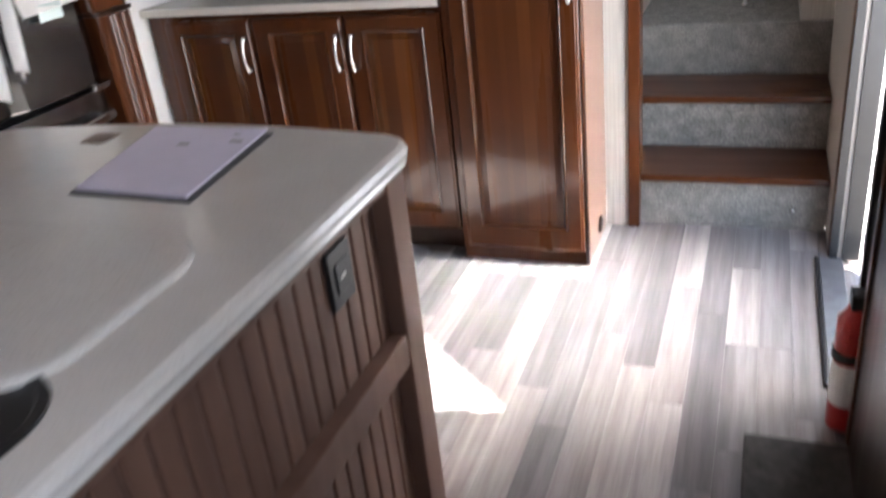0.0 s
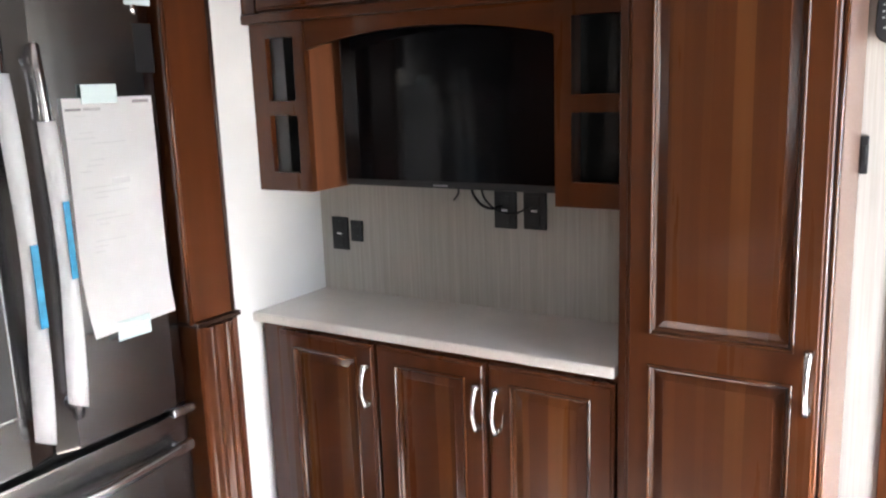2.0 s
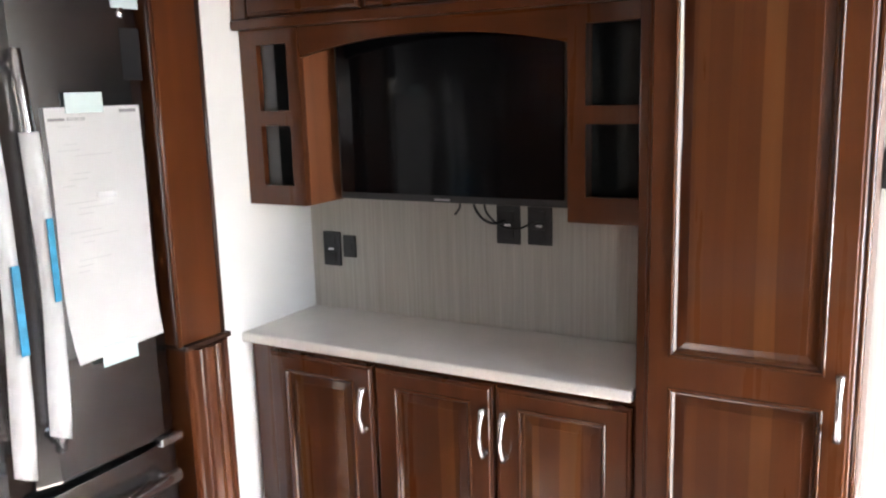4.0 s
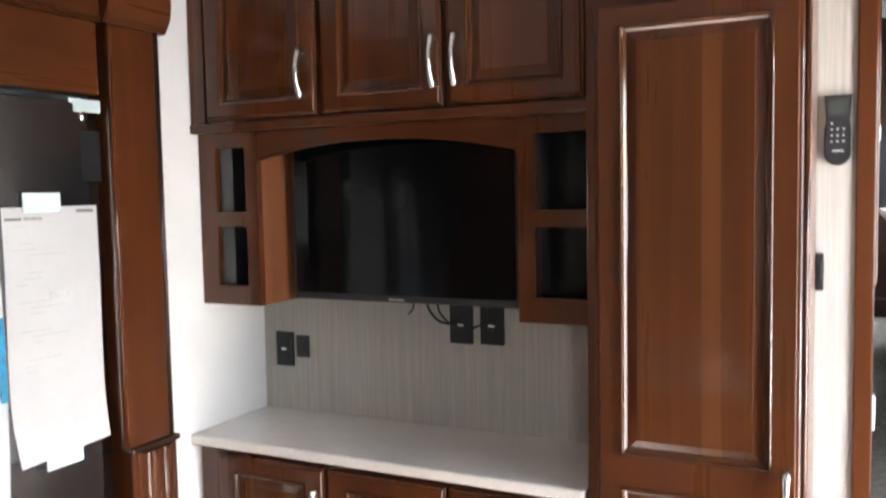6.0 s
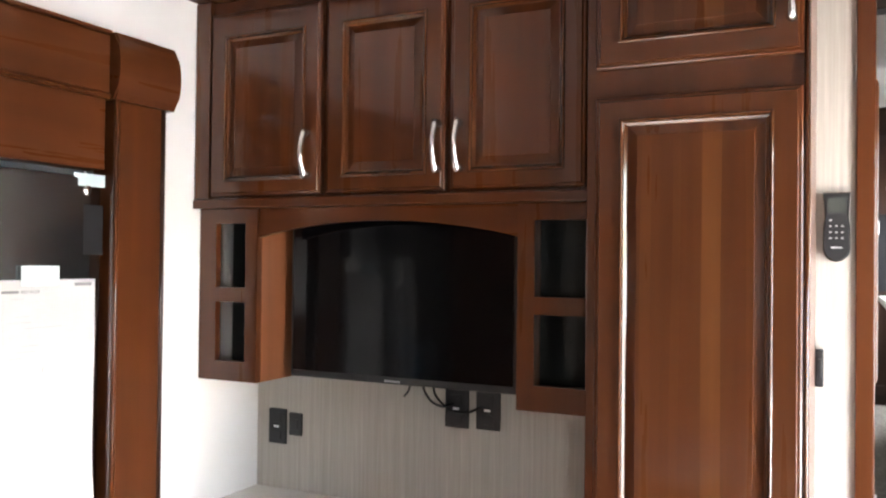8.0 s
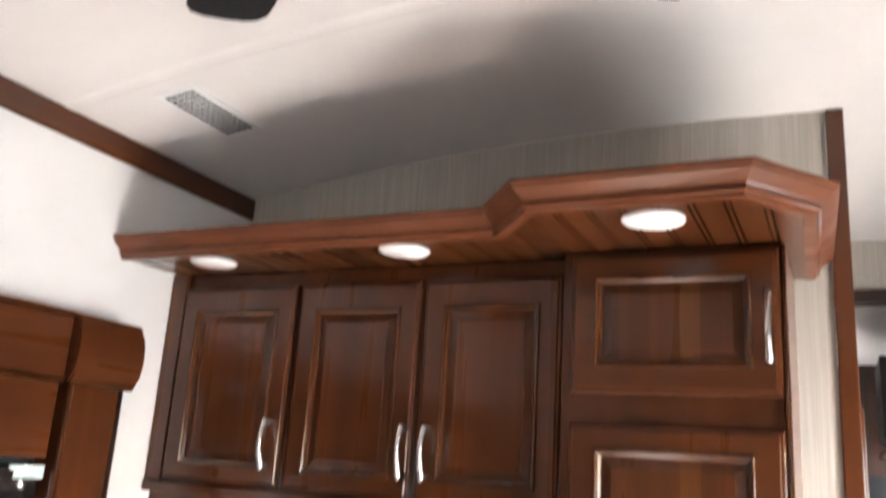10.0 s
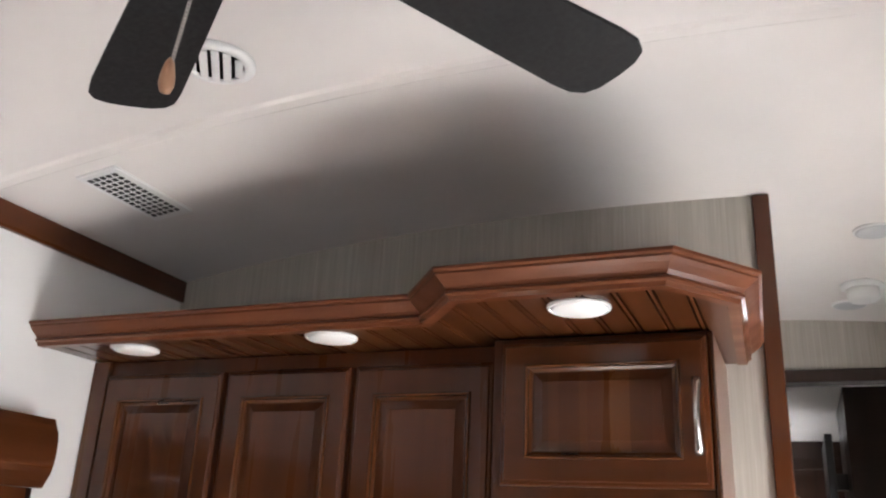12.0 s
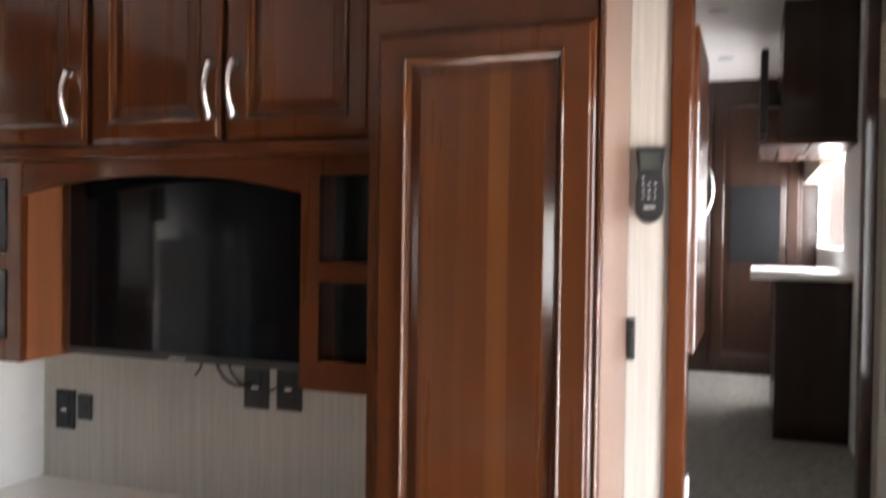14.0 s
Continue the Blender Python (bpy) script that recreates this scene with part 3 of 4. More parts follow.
wall_outlet(-1.456, 1.086, 0.064, 0.106, "black double outlet on the niche wall", (-0.026, 0.026))
wall_outlet(-1.39, 1.097, 0.046, 0.068, "small black outlet on the niche wall", (0.0,))
wall_outlet(-0.856, 1.192, 0.07, 0.106, "black cable outlet under the television", (-0.024, 0.024))
wall_outlet(-0.764, 1.194, 0.07, 0.106, "black double outlet under the television", (-0.026, 0.026))


def cable(points, r, label):
    cu = bpy.data.curves.new("cable", "CURVE")
    cu.dimensions, cu.bevel_depth, cu.bevel_resolution = "3D", r, 2
    sp = cu.splines.new("BEZIER")
    sp.bezier_points.add(len(points) - 1)
    for bp, p in zip(sp.bezier_points, points):
        bp.co, bp.handle_left_type, bp.handle_right_type = p, "AUTO", "AUTO"
    ob = new("cable", cu)
    cu.materials.append(BLACK)
    return tagged(ob, label, "cable")


cable([(-0.93, 0.26, 1.29), (-0.925, 0.27, 1.235), (-0.89, 0.29, 1.2), (-0.862, 0.316, 1.205)], 0.0035, "black cable from the television to the outlet")
cable([(-0.9, 0.26, 1.28), (-0.9, 0.3, 1.215), (-0.83, 0.3, 1.185), (-0.775, 0.316, 1.205)], 0.003, "black cable looping between the outlets")
cable([(-0.96, 0.24, 1.27), (-0.965, 0.25, 1.245), (-0.98, 0.25, 1.225)], 0.003, "short black cable end under the television")

# ---------------------------------------------------------------- light canopy over the cabinets
canopy = thing("light_canopy", "cherry wood canopy with crown moulding and grooved underside", "canopy")
LINE = [(-1.535, -0.155), (-0.503, -0.155), (-0.388, -0.3), (-0.008, -0.305), (0.096, -0.168), (0.08, BACK - 0.003)]
PROFILE = [(-0.02, 2.3), (0.0, 2.3), (0.0035, 2.308), (0.01, 2.311), (0.01, 2.315), (0.0065, 2.3175), (0.013, 2.325), (0.025, 2.334), (0.033, 2.341), (0.033, 2.345), (0.039, 2.348), (0.039, 2.354), (-0.02, 2.354)]


def offset_line(line, d):
    """The plan line pushed outward by d with mitred corners."""
    out = []
    for i, p in enumerate(line):
        ns = []
        for a, c in ((i - 1, i), (i, i + 1)):
            if 0 <= a and c < len(line):
                dx, dy = line[c][0] - line[a][0], line[c][1] - line[a][1]
                k = math.hypot(dx, dy)
                ns.append((dy / k, -dx / k))
        nx, ny = sum(n[0] for n in ns) / len(ns), sum(n[1] for n in ns) / len(ns)
        q = nx * nx + ny * ny
        out.append((p[0] + d * nx / q, p[1] + d * ny / q))
    return out


for s in range(len(LINE) - 1):
    bm = bmesh.new()
    ends = [[], []]
    for d, z in PROFILE:
        pts = offset_line(LINE, d)
        for e in (0, 1):
            ends[e].append(bm.verts.new((*pts[s + e], z)))
    n = len(PROFILE)
    for k in range(n):
        bm.faces.new((ends[0][k], ends[0][(k + 1) % n], ends[1][(k + 1) % n], ends[1][k]))
    bm.faces.new(ends[0])
    bm.faces.new(ends[1])
    part("crown_moulding", bm, CROWN, canopy, "profiled crown moulding")


def front_y(x):
    for (xa, ya), (xc, yc) in zip(LINE, LINE[1:]):
        if xa <= x <= xc and xc > xa:
            return ya + (yc - ya) * (x - xa) / (xc - xa)
    return 0.02


part("backing", box(-1.534, 0.074, 0.053, BACK - 0.004, 2.312, 2.325), GROOVE, canopy)
gap, x, slim = 0.0042, -1.534, False
while x < 0.072:
    x1 = min(x + (0.0062 if slim else 0.0455), 0.076)
    bm = bmesh.new()
    a, c = front_y(x) + 0.002, front_y(x1) + 0.002
    low = [bm.verts.new((px, py, 2.3025)) for px, py in ((x, a), (x1, c), (x1, BACK - 0.005), (x, BACK - 0.005))]
    high = [bm.verts.new((v.co.x, v.co.y, 2.3115)) for v in low]
    for k in range(4):
        bm.faces.new((low[k], low[(k + 1) % 4], high[(k + 1) % 4], high[k]))
    bm.faces.new(low)
    bm.faces.new(high)
    part("board", bm, CHERRY_Y, canopy)
    x, slim = x1 + gap, not slim
bm = bmesh.new()
low = [bm.verts.new((px, py, 2.313)) for px, py in ((-1.534, -0.15), (-0.505, -0.15), (-0.39, -0.295), (-0.01, -0.3), (0.09, -0.165), (0.076, 0.05), (-1.534, 0.05))]
high = [bm.verts.new(v.co + Vector((0, 0, 0.012))) for v in low]
for k in range(7):
    bm.faces.new((low[k], low[(k + 1) % 7], high[(k + 1) % 7], high[k]))
bm.faces.new(low)
bm.faces.new(high)
part("top_board", bm, GROOVE, canopy, "dark board above the grooves")


def puck_light(x, y, z, r, group, label, lens=LENS):
    ob = thing("puck_light", label, "light", group)
    part("rim", lathe([(r, 0.0), (r, -0.004), (r * 0.93, -0.007), (r * 0.9, -0.006), (r * 0.9, 0.0)], (x, y, z), seg=32), WHITEPLASTIC, ob, smooth=True)
    part("lens", lathe([(r * 0.9, -0.004), (r * 0.8, -0.009), (r * 0.5, -0.0125), (r * 0.2, -0.0138), (0.0, -0.014)], (x, y, z), seg=32), lens, ob, "frosted white lens", True)
    return ob


for x, y in ((-1.3, -0.076), (-0.748, -0.09), (-0.175, -0.205)):
    puck_light(x, y, 2.3024, 0.058, "lights under the canopy", "round white puck light under the wooden canopy")

# ---------------------------------------------------------------- slide room surround
pil = thing("pilaster", "cherry wood pilaster beside the refrigerator", "pilaster")
part("upper_shaft", box(LEFT + 0.001, -1.455, -0.31, -0.165, 0.952, 1.966, 0.003), CHERRY, pil)
part("edge_bead", tube([(-1.453, -0.314, 0.952), (-1.453, -0.314, 1.966)], 0.0065, 8), CHERRY, pil, smooth=True)
part("edge_bead", tube([(-1.456, -0.165, 0.952), (-1.456, -0.165, 1.966)], 0.007, 8), DARKWOOD, pil, smooth=True)
bm = bmesh.new()
side = []
for y in (-0.325, -0.128):
    ring = [bm.verts.new((LEFT + 0.001, y, 1.967))]
    for i in range(11):
        f = i / 10
        ring.append(bm.verts.new((-1.452 + 0.02 * math.sin(math.pi * f) ** 0.7, y, 1.967 + 0.158 * f)))
    ring.append(bm.verts.new((LEFT + 0.001, y, 2.125)))
    side.append(ring)
for k in range(13):
    j = (k + 1) % 13
    bm.faces.new((side[0][k], side[0][j], side[1][j], side[1][k]))
bm.faces.new(side[0])
bm.faces.new(side[1])
bmesh.ops.bevel(bm, geom=[e for e in bm.edges if abs(e.verts[0].co.y - e.verts[1].co.y) < 1e-6 and e.verts[0].co.x > -1.5], offset=0.004, segments=2, affect="EDGES")
part("cap_block", bm, CHERRY_Y, pil, "bowed cap block")
part("ledge", box(LEFT + 0.001, -1.444, -0.304, -0.144, 0.936, 0.951, 0.005), DARKWOOD, pil, "dark thin ledge")
bm = bmesh.new()
sect = []
for i in range(31):
    f = i / 30
    y = -0.296 + 0.148 * f
    bulge = 0.03 * math.sin(math.pi * f) ** 0.6 + 0.004 * math.cos(2 * math.pi * 4.5 * f)
    sect.append((-1.462 + bulge, y))
sect = [(LEFT + 0.001, -0.296)] + sect + [(LEFT + 0.001, -0.148)]
lo = [bm.verts.new((x, y, 0.0)) for x, y in sect]
hi = [bm.verts.new((x, y, 0.935)) for x, y in sect]
for k in range(len(sect)):
    j = (k + 1) % len(sect)
    bm.faces.new((lo[k], lo[j], hi[j], hi[k]))
bm.faces.new(lo)
bm.faces.new(hi)
part("lower_shaft", bm, CHERRY, pil, "rounded fluted lower shaft")

header = thing("header_board", "cherry wood header over the refrigerator", "trim")
part("upper_board", box(LEFT + 0.001, -1.463, -2.9, -0.327, 1.976, 2.118, 0.004), CHERRY_Y, header)
part("lower_board", box(LEFT + 0.001, -1.478, -2.9, -0.325, 1.8, 1.974, 0.003), CHERRY_Y, header)
part("bead", tube([(-1.468, -2.9, 1.974), (-1.468, -0.328, 1.974)], 0.009, 8), CHERRY_Y, header, smooth=True)
part("ledge", box(LEFT + 0.001, -1.455, -2.9, -0.327, 2.119, 2.128, 0.003), CHERRY_Y, header)
tagged(part("tall_panel", box(LEFT - 0.1, LEFT + 0.06, -2.88, -1.26, 0.0, 1.79, 0.004), CHERRY), "tall cherry wood panel beside the refrigerator", "panel")

# ---------------------------------------------------------------- refrigerator
fridge = thing("refrigerator", "black stainless french door refrigerator with bright handles", "refrigerator")
part("body", box(LEFT - 0.6, -1.54, -1.235, -0.322, 0.03, 1.785, 0.004), BLACK, fridge)


def fridge_panel(name, y0, y1, z0, z1):
    """A gently crowned steel front facing +x."""
    bm = bmesh.new()
    rows = []
    for i in range(9):
        f = i / 8
        y = y0 + (y1 - y0) * f
        edge = min(f, 1 - f) * (y1 - y0)
        x = -1.472 - 0.02 * max(0, 1 - edge / 0.02) ** 2 + 0.004 * math.sin(math.pi * f)
        rows.append([bm.verts.new(p) for p in ((-1.538, y, z0), (x, y, z0), (x + 0.001, y, z0 + 0.006), (x + 0.001, y, z1 - 0.006), (x, y, z1), (-1.538, y, z1))])
    for a, c in zip(rows, rows[1:]):
        for k in range(6):
            bm.faces.new((a[k], a[(k + 1) % 6], c[(k + 1) % 6], c[k]))
    bm.faces.new(rows[0])
    bm.faces.new(rows[-1])
    return part(name, bm, STEEL, fridge, smooth=False)


right = fridge_panel("right_door", -0.706, -0.326, 0.742, 1.78)
left = fridge_panel("left_door", -1.23, -0.714, 0.742, 1.78)
drawer = fridge_panel("freezer_drawer", -1.23, -0.326, 0.09, 0.722)
part("base_grille", box(-1.53, -1.49, -1.22, -0.33, 0.0, 0.08, 0.004), BLACK, fridge)


def bow_handle(parent, a, c, out, r=0.013):
    pts, rad = [], []
    a, c = Vector(a), Vector(c)
    for i in range(15):
        f = i / 14
        pts.append(a.lerp(c, f) + Vector((0.028 + out * math.sin(math.pi * f), 0, 0)))
        rad.append(r)
    bm = tube(pts, rad, 10, flat=1.3)
    for f in (0.04, 0.96):
        p = a.lerp(c, f)
        tube([p - Vector((0.004, 0, 0)), p + Vector((0.03, 0, 0))], [r * 1.1, r], 10, bm)
    return part("handle", bm, STEEL_HANDLE, parent, "bowed bright steel handle", True)


hr = bow_handle(right, (-1.472, -0.668, 0.83), (-1.472, -0.668, 1.66), 0.028)
hl = bow_handle(left, (-1.472, -0.752, 0.83), (-1.472, -0.752, 1.66), 0.028)
hd = bow_handle(drawer, (-1.475, -1.17, 0.64), (-1.475, -0.36, 0.64), 0.03)
part("film", box(-1.3965, -1.392, -0.676, -0.662, 1.16, 1.33, 0.001), BLUE, hr, "strip of blue film")
part("film", box(-1.3965, -1.392, -0.762, -0.745, 1.07, 1.25, 0.001), BLUE, hl, "strip of blue film")
for grip, yc, z0, z1 in ((hr, -0.669, 0.86, 1.5), (hl, -0.7535, 0.8, 1.6)):
    bm, prev = bmesh.new(), None
    for i in range(13):
        f = i / 12
        z = z0 + (z1 - z0) * f
        x = -1.4435 + 0.028 * math.sin(math.pi * (z - 0.83) / 0.83) + 0.019
        w = 0.021 + 0.004 * (1 - f) + 0.002 * math.sin(9 * f)
        row = [bm.verts.new((x - 0.018 * abs(g) ** 2.5, yc + w * g, z - 0.012 * (1 - f) * g)) for g in (-1, -0.6, 0, 0.6, 1)]
        if prev:
            for k in range(4):
                bm.faces.new((prev[k], prev[k + 1], row[k + 1], row[k]))
        prev = row
    bmesh.ops.solidify(bm, geom=list(bm.faces), thickness=0.001)
    part("protective_film", bm, FILM, grip, "loose white protective film", True)
# Dark reflection in the steel door, laid on as a thin dark plate.
tagged(part("door_reflection", box(-1.4695, -1.4685, -0.392, -0.338, 1.6, 1.715), plain("dark_door_reflection", (0.012, 0.012, 0.013), 0.4, spec=0.2)), "dark rectangular reflection painted on the refrigerator door", "sticker")
dispenser = part("dispenser", box(-1.4705, -1.4635, -1.06, -0.79, 0.865, 1.26, 0.003), BLACK, left, "glossy black water dispenser")
part("rim", rings_panel(-1.06, -0.79, 0.865, 1.26, 0.0, [(0, 0.004), (0.004, 0.0), (0.008, 0.0), (0.012, 0.004)], close=False), STEEL_HANDLE, dispenser, "thin bright rim").matrix_world = Matrix(((0, -1, 0, -1.4625), (1, 0, 0, 0), (0, 0, 1, 0), (0, 0, 0, 1)))
part("latch", box(-1.472, -1.452, -0.4, -0.33, 0.722, 0.742, 0.004), STEEL_HANDLE, fridge)
part("badge", lathe([(0.0, 0.004), (0.011, 0.004), (0.013, 0.0)], (-1.47, -0.382, 1.747), "x", 20), NICKEL, right, "round nickel badge", True)

bm = bmesh.new()
grid = []
for i in range(15):
    f = i / 14
    z = 1.545 - 0.54 * f
    lift = 0.022 * max(0, f - 0.72) ** 2 / 0.0784 + 0.002 * math.sin(7 * f)
    grid.append([bm.verts.new((-1.462 + lift * (1.0 - 0.5 * g), -0.606 + 0.243 * g, z - 0.008 * (1 - g) * f)) for g in (0, 0.25, 0.5, 0.75, 1)])
for a, c in zip(grid, grid[1:]):
    for k in range(4):
        bm.faces.new((a[k], a[k + 1], c[k + 1], c[k]))
bmesh.ops.solidify(bm, geom=list(bm.faces), thickness=0.0012)
sheet = part("paper_sheet", bm, PAPER)
tagged(sheet, "large white printed sheet taped to the refrigerator door", "paper")
rng = random.Random(4)
for i in range(26):
    z = 1.505 - i * 0.0125
    if i % 5 in (1, 2):
        continue
    y0 = -0.59 + rng.random() * 0.05
    part("print_line", box(-1.4608, -1.4602, y0, y0 + 0.02 + rng.random() * 0.09, z - 0.0008, z + 0.0008), FAINT, sheet)
part("print_block", box(-1.4608, -1.4602, -0.5, -0.45, 1.345, 1.358), FAINT, sheet)
part("print_line", box(-1.4608, -1.46, -0.6, -0.561, 1.517, 1.5225), INK, sheet)
words = bpy.data.curves.new("print_word", "FONT")
words.body, words.size, words.extrude = "INSTALLER", 0.0095, 0.0002
words.materials.append(INK)
printed = new("print_word", words)
printed.parent = sheet
printed.matrix_world = Matrix(((0, 0, 1, -1.4598), (1, 0, 0, -0.556), (0, 1, 0, 1.5165), (0, 0, 0, 1)))
part("print_line", box(-1.4608, -1.46, -0.42, -0.375, 1.53, 1.537), INK, sheet)
part("tape", box(-1.4612, -1.4595, -0.556, -0.462, 1.532, 1.575), TAPE, sheet, "pale green tape")
part("tape", box(-1.448, -1.4465, -0.54, -0.445, 0.972, 1.02), TAPE, sheet, "pale green tape")
tagged(part("tape_piece", box(-1.471, -1.4685, -0.42, -0.333, 1.757, 1.786), TAPE), "pale green tape on the refrigerator corner", "tape")

# ---------------------------------------------------------------- kitchen island
def slab_outline(x0, x1, y0, y1, r, bow=0.0, n=8):
    """Rounded rectangle; the far side (y1) bows outward."""
    pts = []
    for cx, cy, a0 in ((x1 - r, y1 - r, 0), (x0 + r, y1 - r, 90), (x0 + r, y0 + r, 180), (x1 - r, y0 + r, 270)):
        for i in range(n + 1):
            a = radians(a0 + 90 * i / n)
            pts.append((cx + r * math.cos(a), cy + r * math.sin(a)))
        if a0 == 0 and bow:
            for i in range(1, 12):
                f = i / 12
                pts.append((x1 - r + (x0 - x1 + 2 * r) * f, y1 + bow * math.sin(math.pi * f)))
    return pts


def slab(name, outline, zs, material, parent=None, label=""):
    """Stacked outlines: zs of (z, inset)."""
    bm = bmesh.new()
    cx = sum(p[0] for p in outline) / len(outline)
    cy = sum(p[1] for p in outline) / len(outline)
    n, rings = len(outline), []
    for z, ins in zs:
        ring = []
        for i, (x, y) in enumerate(outline):
            ax, ay = outline[i - 1]
            bx, by = outline[(i + 1) % n]
            dx, dy = bx - ax, by - ay
            k = math.hypot(dx, dy) or 1
            ring.append(bm.verts.new((x - ins * dy / k, y + ins * dx / k, z)))
        rings.append(ring)
    for a, c in zip(rings, rings[1:]):
        for k in range(n):
            bm.faces.new((a[k], a[(k + 1) % n], c[(k + 1) % n], c[k]))
    bm.faces.new(rings[0])
    bm.faces.new(rings[-1])
    return part(name, bm, material, parent, label)


TOP = slab_outline(-0.92, 0.005, -2.75, -1.222, 0.085, 0.036)
island = thing("kitchen_island", "kitchen island with pale stone top and beadboard sides", "kitchen island")
slab("countertop", TOP, [(0.858, 0.02), (0.862, 0.008), (0.868, 0.004), (0.876, 0.006), (0.88, 0.001), (0.888, 0.0), (0.896, 0.005), (0.9, 0.014)], STONE, island, "pale stone top with rounded moulded edge")
part("body", box(-0.87, -0.064, -2.68, -1.272, 0.0, 0.857), ISLEWOOD, island)
part("corner_post", box(-0.065, -0.02, -1.335, -1.265, 0.0, 0.857, 0.004), ISLEWOOD, island)
part("corner_post", box(-0.065, -0.02, -2.685, -2.58, 0.0, 0.857, 0.004), ISLEWOOD, island)
for z0, z1 in ((0.835, 0.857), (0.5, 0.565), (0.0, 0.09)):
    part("rail", box(-0.063, -0.022, -2.579, -1.336, z0, z1, 0.004), ISLEWOOD, island)
for z0, z1 in ((0.0905, 0.4995), (0.5655, 0.8345)):
    y = -1.339
    while y > -2.56:
        part("bead_board", box(-0.062, -0.049, y - 0.039, y, z0, z1, 0.004), ISLEWOOD, island)
        y -= 0.0455
part("groove_back", box(-0.0638, -0.0622, -2.579, -1.336, 0.091, 0.814), GROOVE, island, "dark grooves between the boards")
plate = thing("island_outlet", "black outlet on the island's side", "outlet")
part("plate", box(-0.0488, -0.04, -1.525, -1.452, 0.716, 0.812, 0.003), BLACK, plate)
part("socket", box(-0.04, -0.037, -1.51, -1.467, 0.74, 0.79, 0.002), BLACK, plate)
part("mark", box(-0.037, -0.0362, -1.496, -1.482, 0.763, 0.768), WHITEPLASTIC, plate, "small white mark")
cover = slab("sink_cover", slab_outline(-0.8, -0.105, -2.02, -1.655, 0.1), [(0.9, 0.0), (0.905, 0.0), (0.909, 0.004), (0.91, 0.012)], STONE)
tagged(cover, "pale stone sink cover let into the island top", "sink cover")
sink = slab("kitchen_sink", slab_outline(-0.8, -0.06, -2.5, -1.96, 0.09), [(0.9003, 0.0), (0.904, 0.001), (0.904, 0.012), (0.9012, 0.016)], BLACK)
tagged(sink, "dark sink beside the cover on the island", "sink")


def flat_quad(corners, z0, z1):
    bm = bmesh.new()
    lo = [bm.verts.new((x, y, z0)) for x, y in corners]
    hi = [bm.verts.new((x, y, z1)) for x, y in corners]
    for k in range(4):
        bm.faces.new((lo[k], lo[(k + 1) % 4], hi[(k + 1) % 4], hi[k]))
    bm.faces.new(lo)
    bm.faces.new(hi)
    return bm


papers = thing("document_stack", "lilac white papers on a dark folder on the island", "papers")
part("folder", flat_quad(((-0.268, -1.25), (-0.234, -1.548), (-0.468, -1.54), (-0.535, -1.25)), 0.9002, 0.9025), BLACK, papers, "dark folder under the sheets")
stack = part("sheet", flat_quad(((-0.284, -1.243), (-0.246, -1.54), (-0.462, -1.528), (-0.528, -1.236)), 0.9027, 0.9075), LILAC, papers)
for dx, dy, s in ((-0.4, -1.33, 0.011), (-0.305, -1.31, 0.012), (-0.325, -1.275, 0.007)):
    part("mark", box(dx - s, dx + s, dy - s * 0.5, dy + s * 0.5, 0.9076, 0.908), INK, stack, "small grey mark")
for i in range(9):
    part("print_line", box(-0.44 - 0.002 * i, -0.34 + 0.006 * (i % 4), -1.5 + 0.024 * i, -1.498 + 0.024 * i, 0.9076, 0.9079), LILAC, stack)
sticker = slab("sticker", slab_outline(-0.645, -0.59, -1.318, -1.262, 0.008), [(0.9002, 0), (0.9012, 0)], plain("brown_sticker", (0.2, 0.15, 0.12), 0.5))
tagged(sticker, "small brown label on the island top", "sticker")

# ---------------------------------------------------------------- entry
entry = thing("entry_door", "entry door with black frame and window, swung open outward", "door")
SWING = Matrix.Translation((0.868, 0.15, 0.0)) @ Matrix.Rotation(math.atan2(-0.51, 0.58), 4, "Z")


def leaf(name, pieces, material, label="", bevel=0.003):
    """Boxes in the door's own plane, u along it from the hinge, turned open."""
    bm = bmesh.new()
    for u0, u1, w0, w1, z0, z1 in pieces:
        box(u0, u1, w0, w1, z0, z1, bevel, bm)
    bmesh.ops.transform(bm, matrix=SWING, verts=bm.verts)
    return part(name, bm, material, entry, label)


leaf("door_frame", [(0.0, 0.04, 0, 0.035, 0.04, 1.92), (0.735, 0.775, 0, 0.035, 0.04, 1.92), (0.04, 0.735, 0, 0.035, 0.04, 0.17), (0.04, 0.735, 0, 0.035, 1.19, 1.92), (0.04, 0.735, 0, 0.035, 0.76, 0.82)], BLACK, "black aluminium frame")
leaf("lower_panel", [(0.041, 0.734, 0.008, 0.026, 0.171, 0.759)], plain("white_door_panel", (0.75, 0.76, 0.76), 0.5), "white lower panel")
pane = leaf("window_pane", [(0.041, 0.734, 0.016, 0.02, 0.821, 1.189)], PANE, "clear window pane", 0)
pane.visible_shadow = False
leaf("latch", [(0.69, 0.735, -0.02, -0.001, 0.86, 0.98)], BLACK, "black latch box")
frame_trim = bmesh.new()
for a in ((0.776, 0.799, 0.161, 0.171, 0.0, 1.95), (0.776, 0.799, -0.61, -0.582, 0.0, 1.95), (0.776, 0.799, -0.582, 0.161, 1.93, 1.96), (0.812, 0.862, 0.147, 0.1585, 0.0, 1.93)):
    box(*a, bm=frame_trim)
structure("trim_entry", frame_trim, BLACK, "black trim round the entry opening")
sill = thing("entry_threshold", "grey metal threshold plate with black edging at the entry", "threshold")
part("plate", box(0.745, 0.815, -0.56, 0.14, 0.002, 0.012, 0.003), GREYMETAL, sill)
part("edging", box(0.732, 0.744, -0.565, 0.14, 0.001, 0.016, 0.004), BLACK, sill, "black rubber edging")
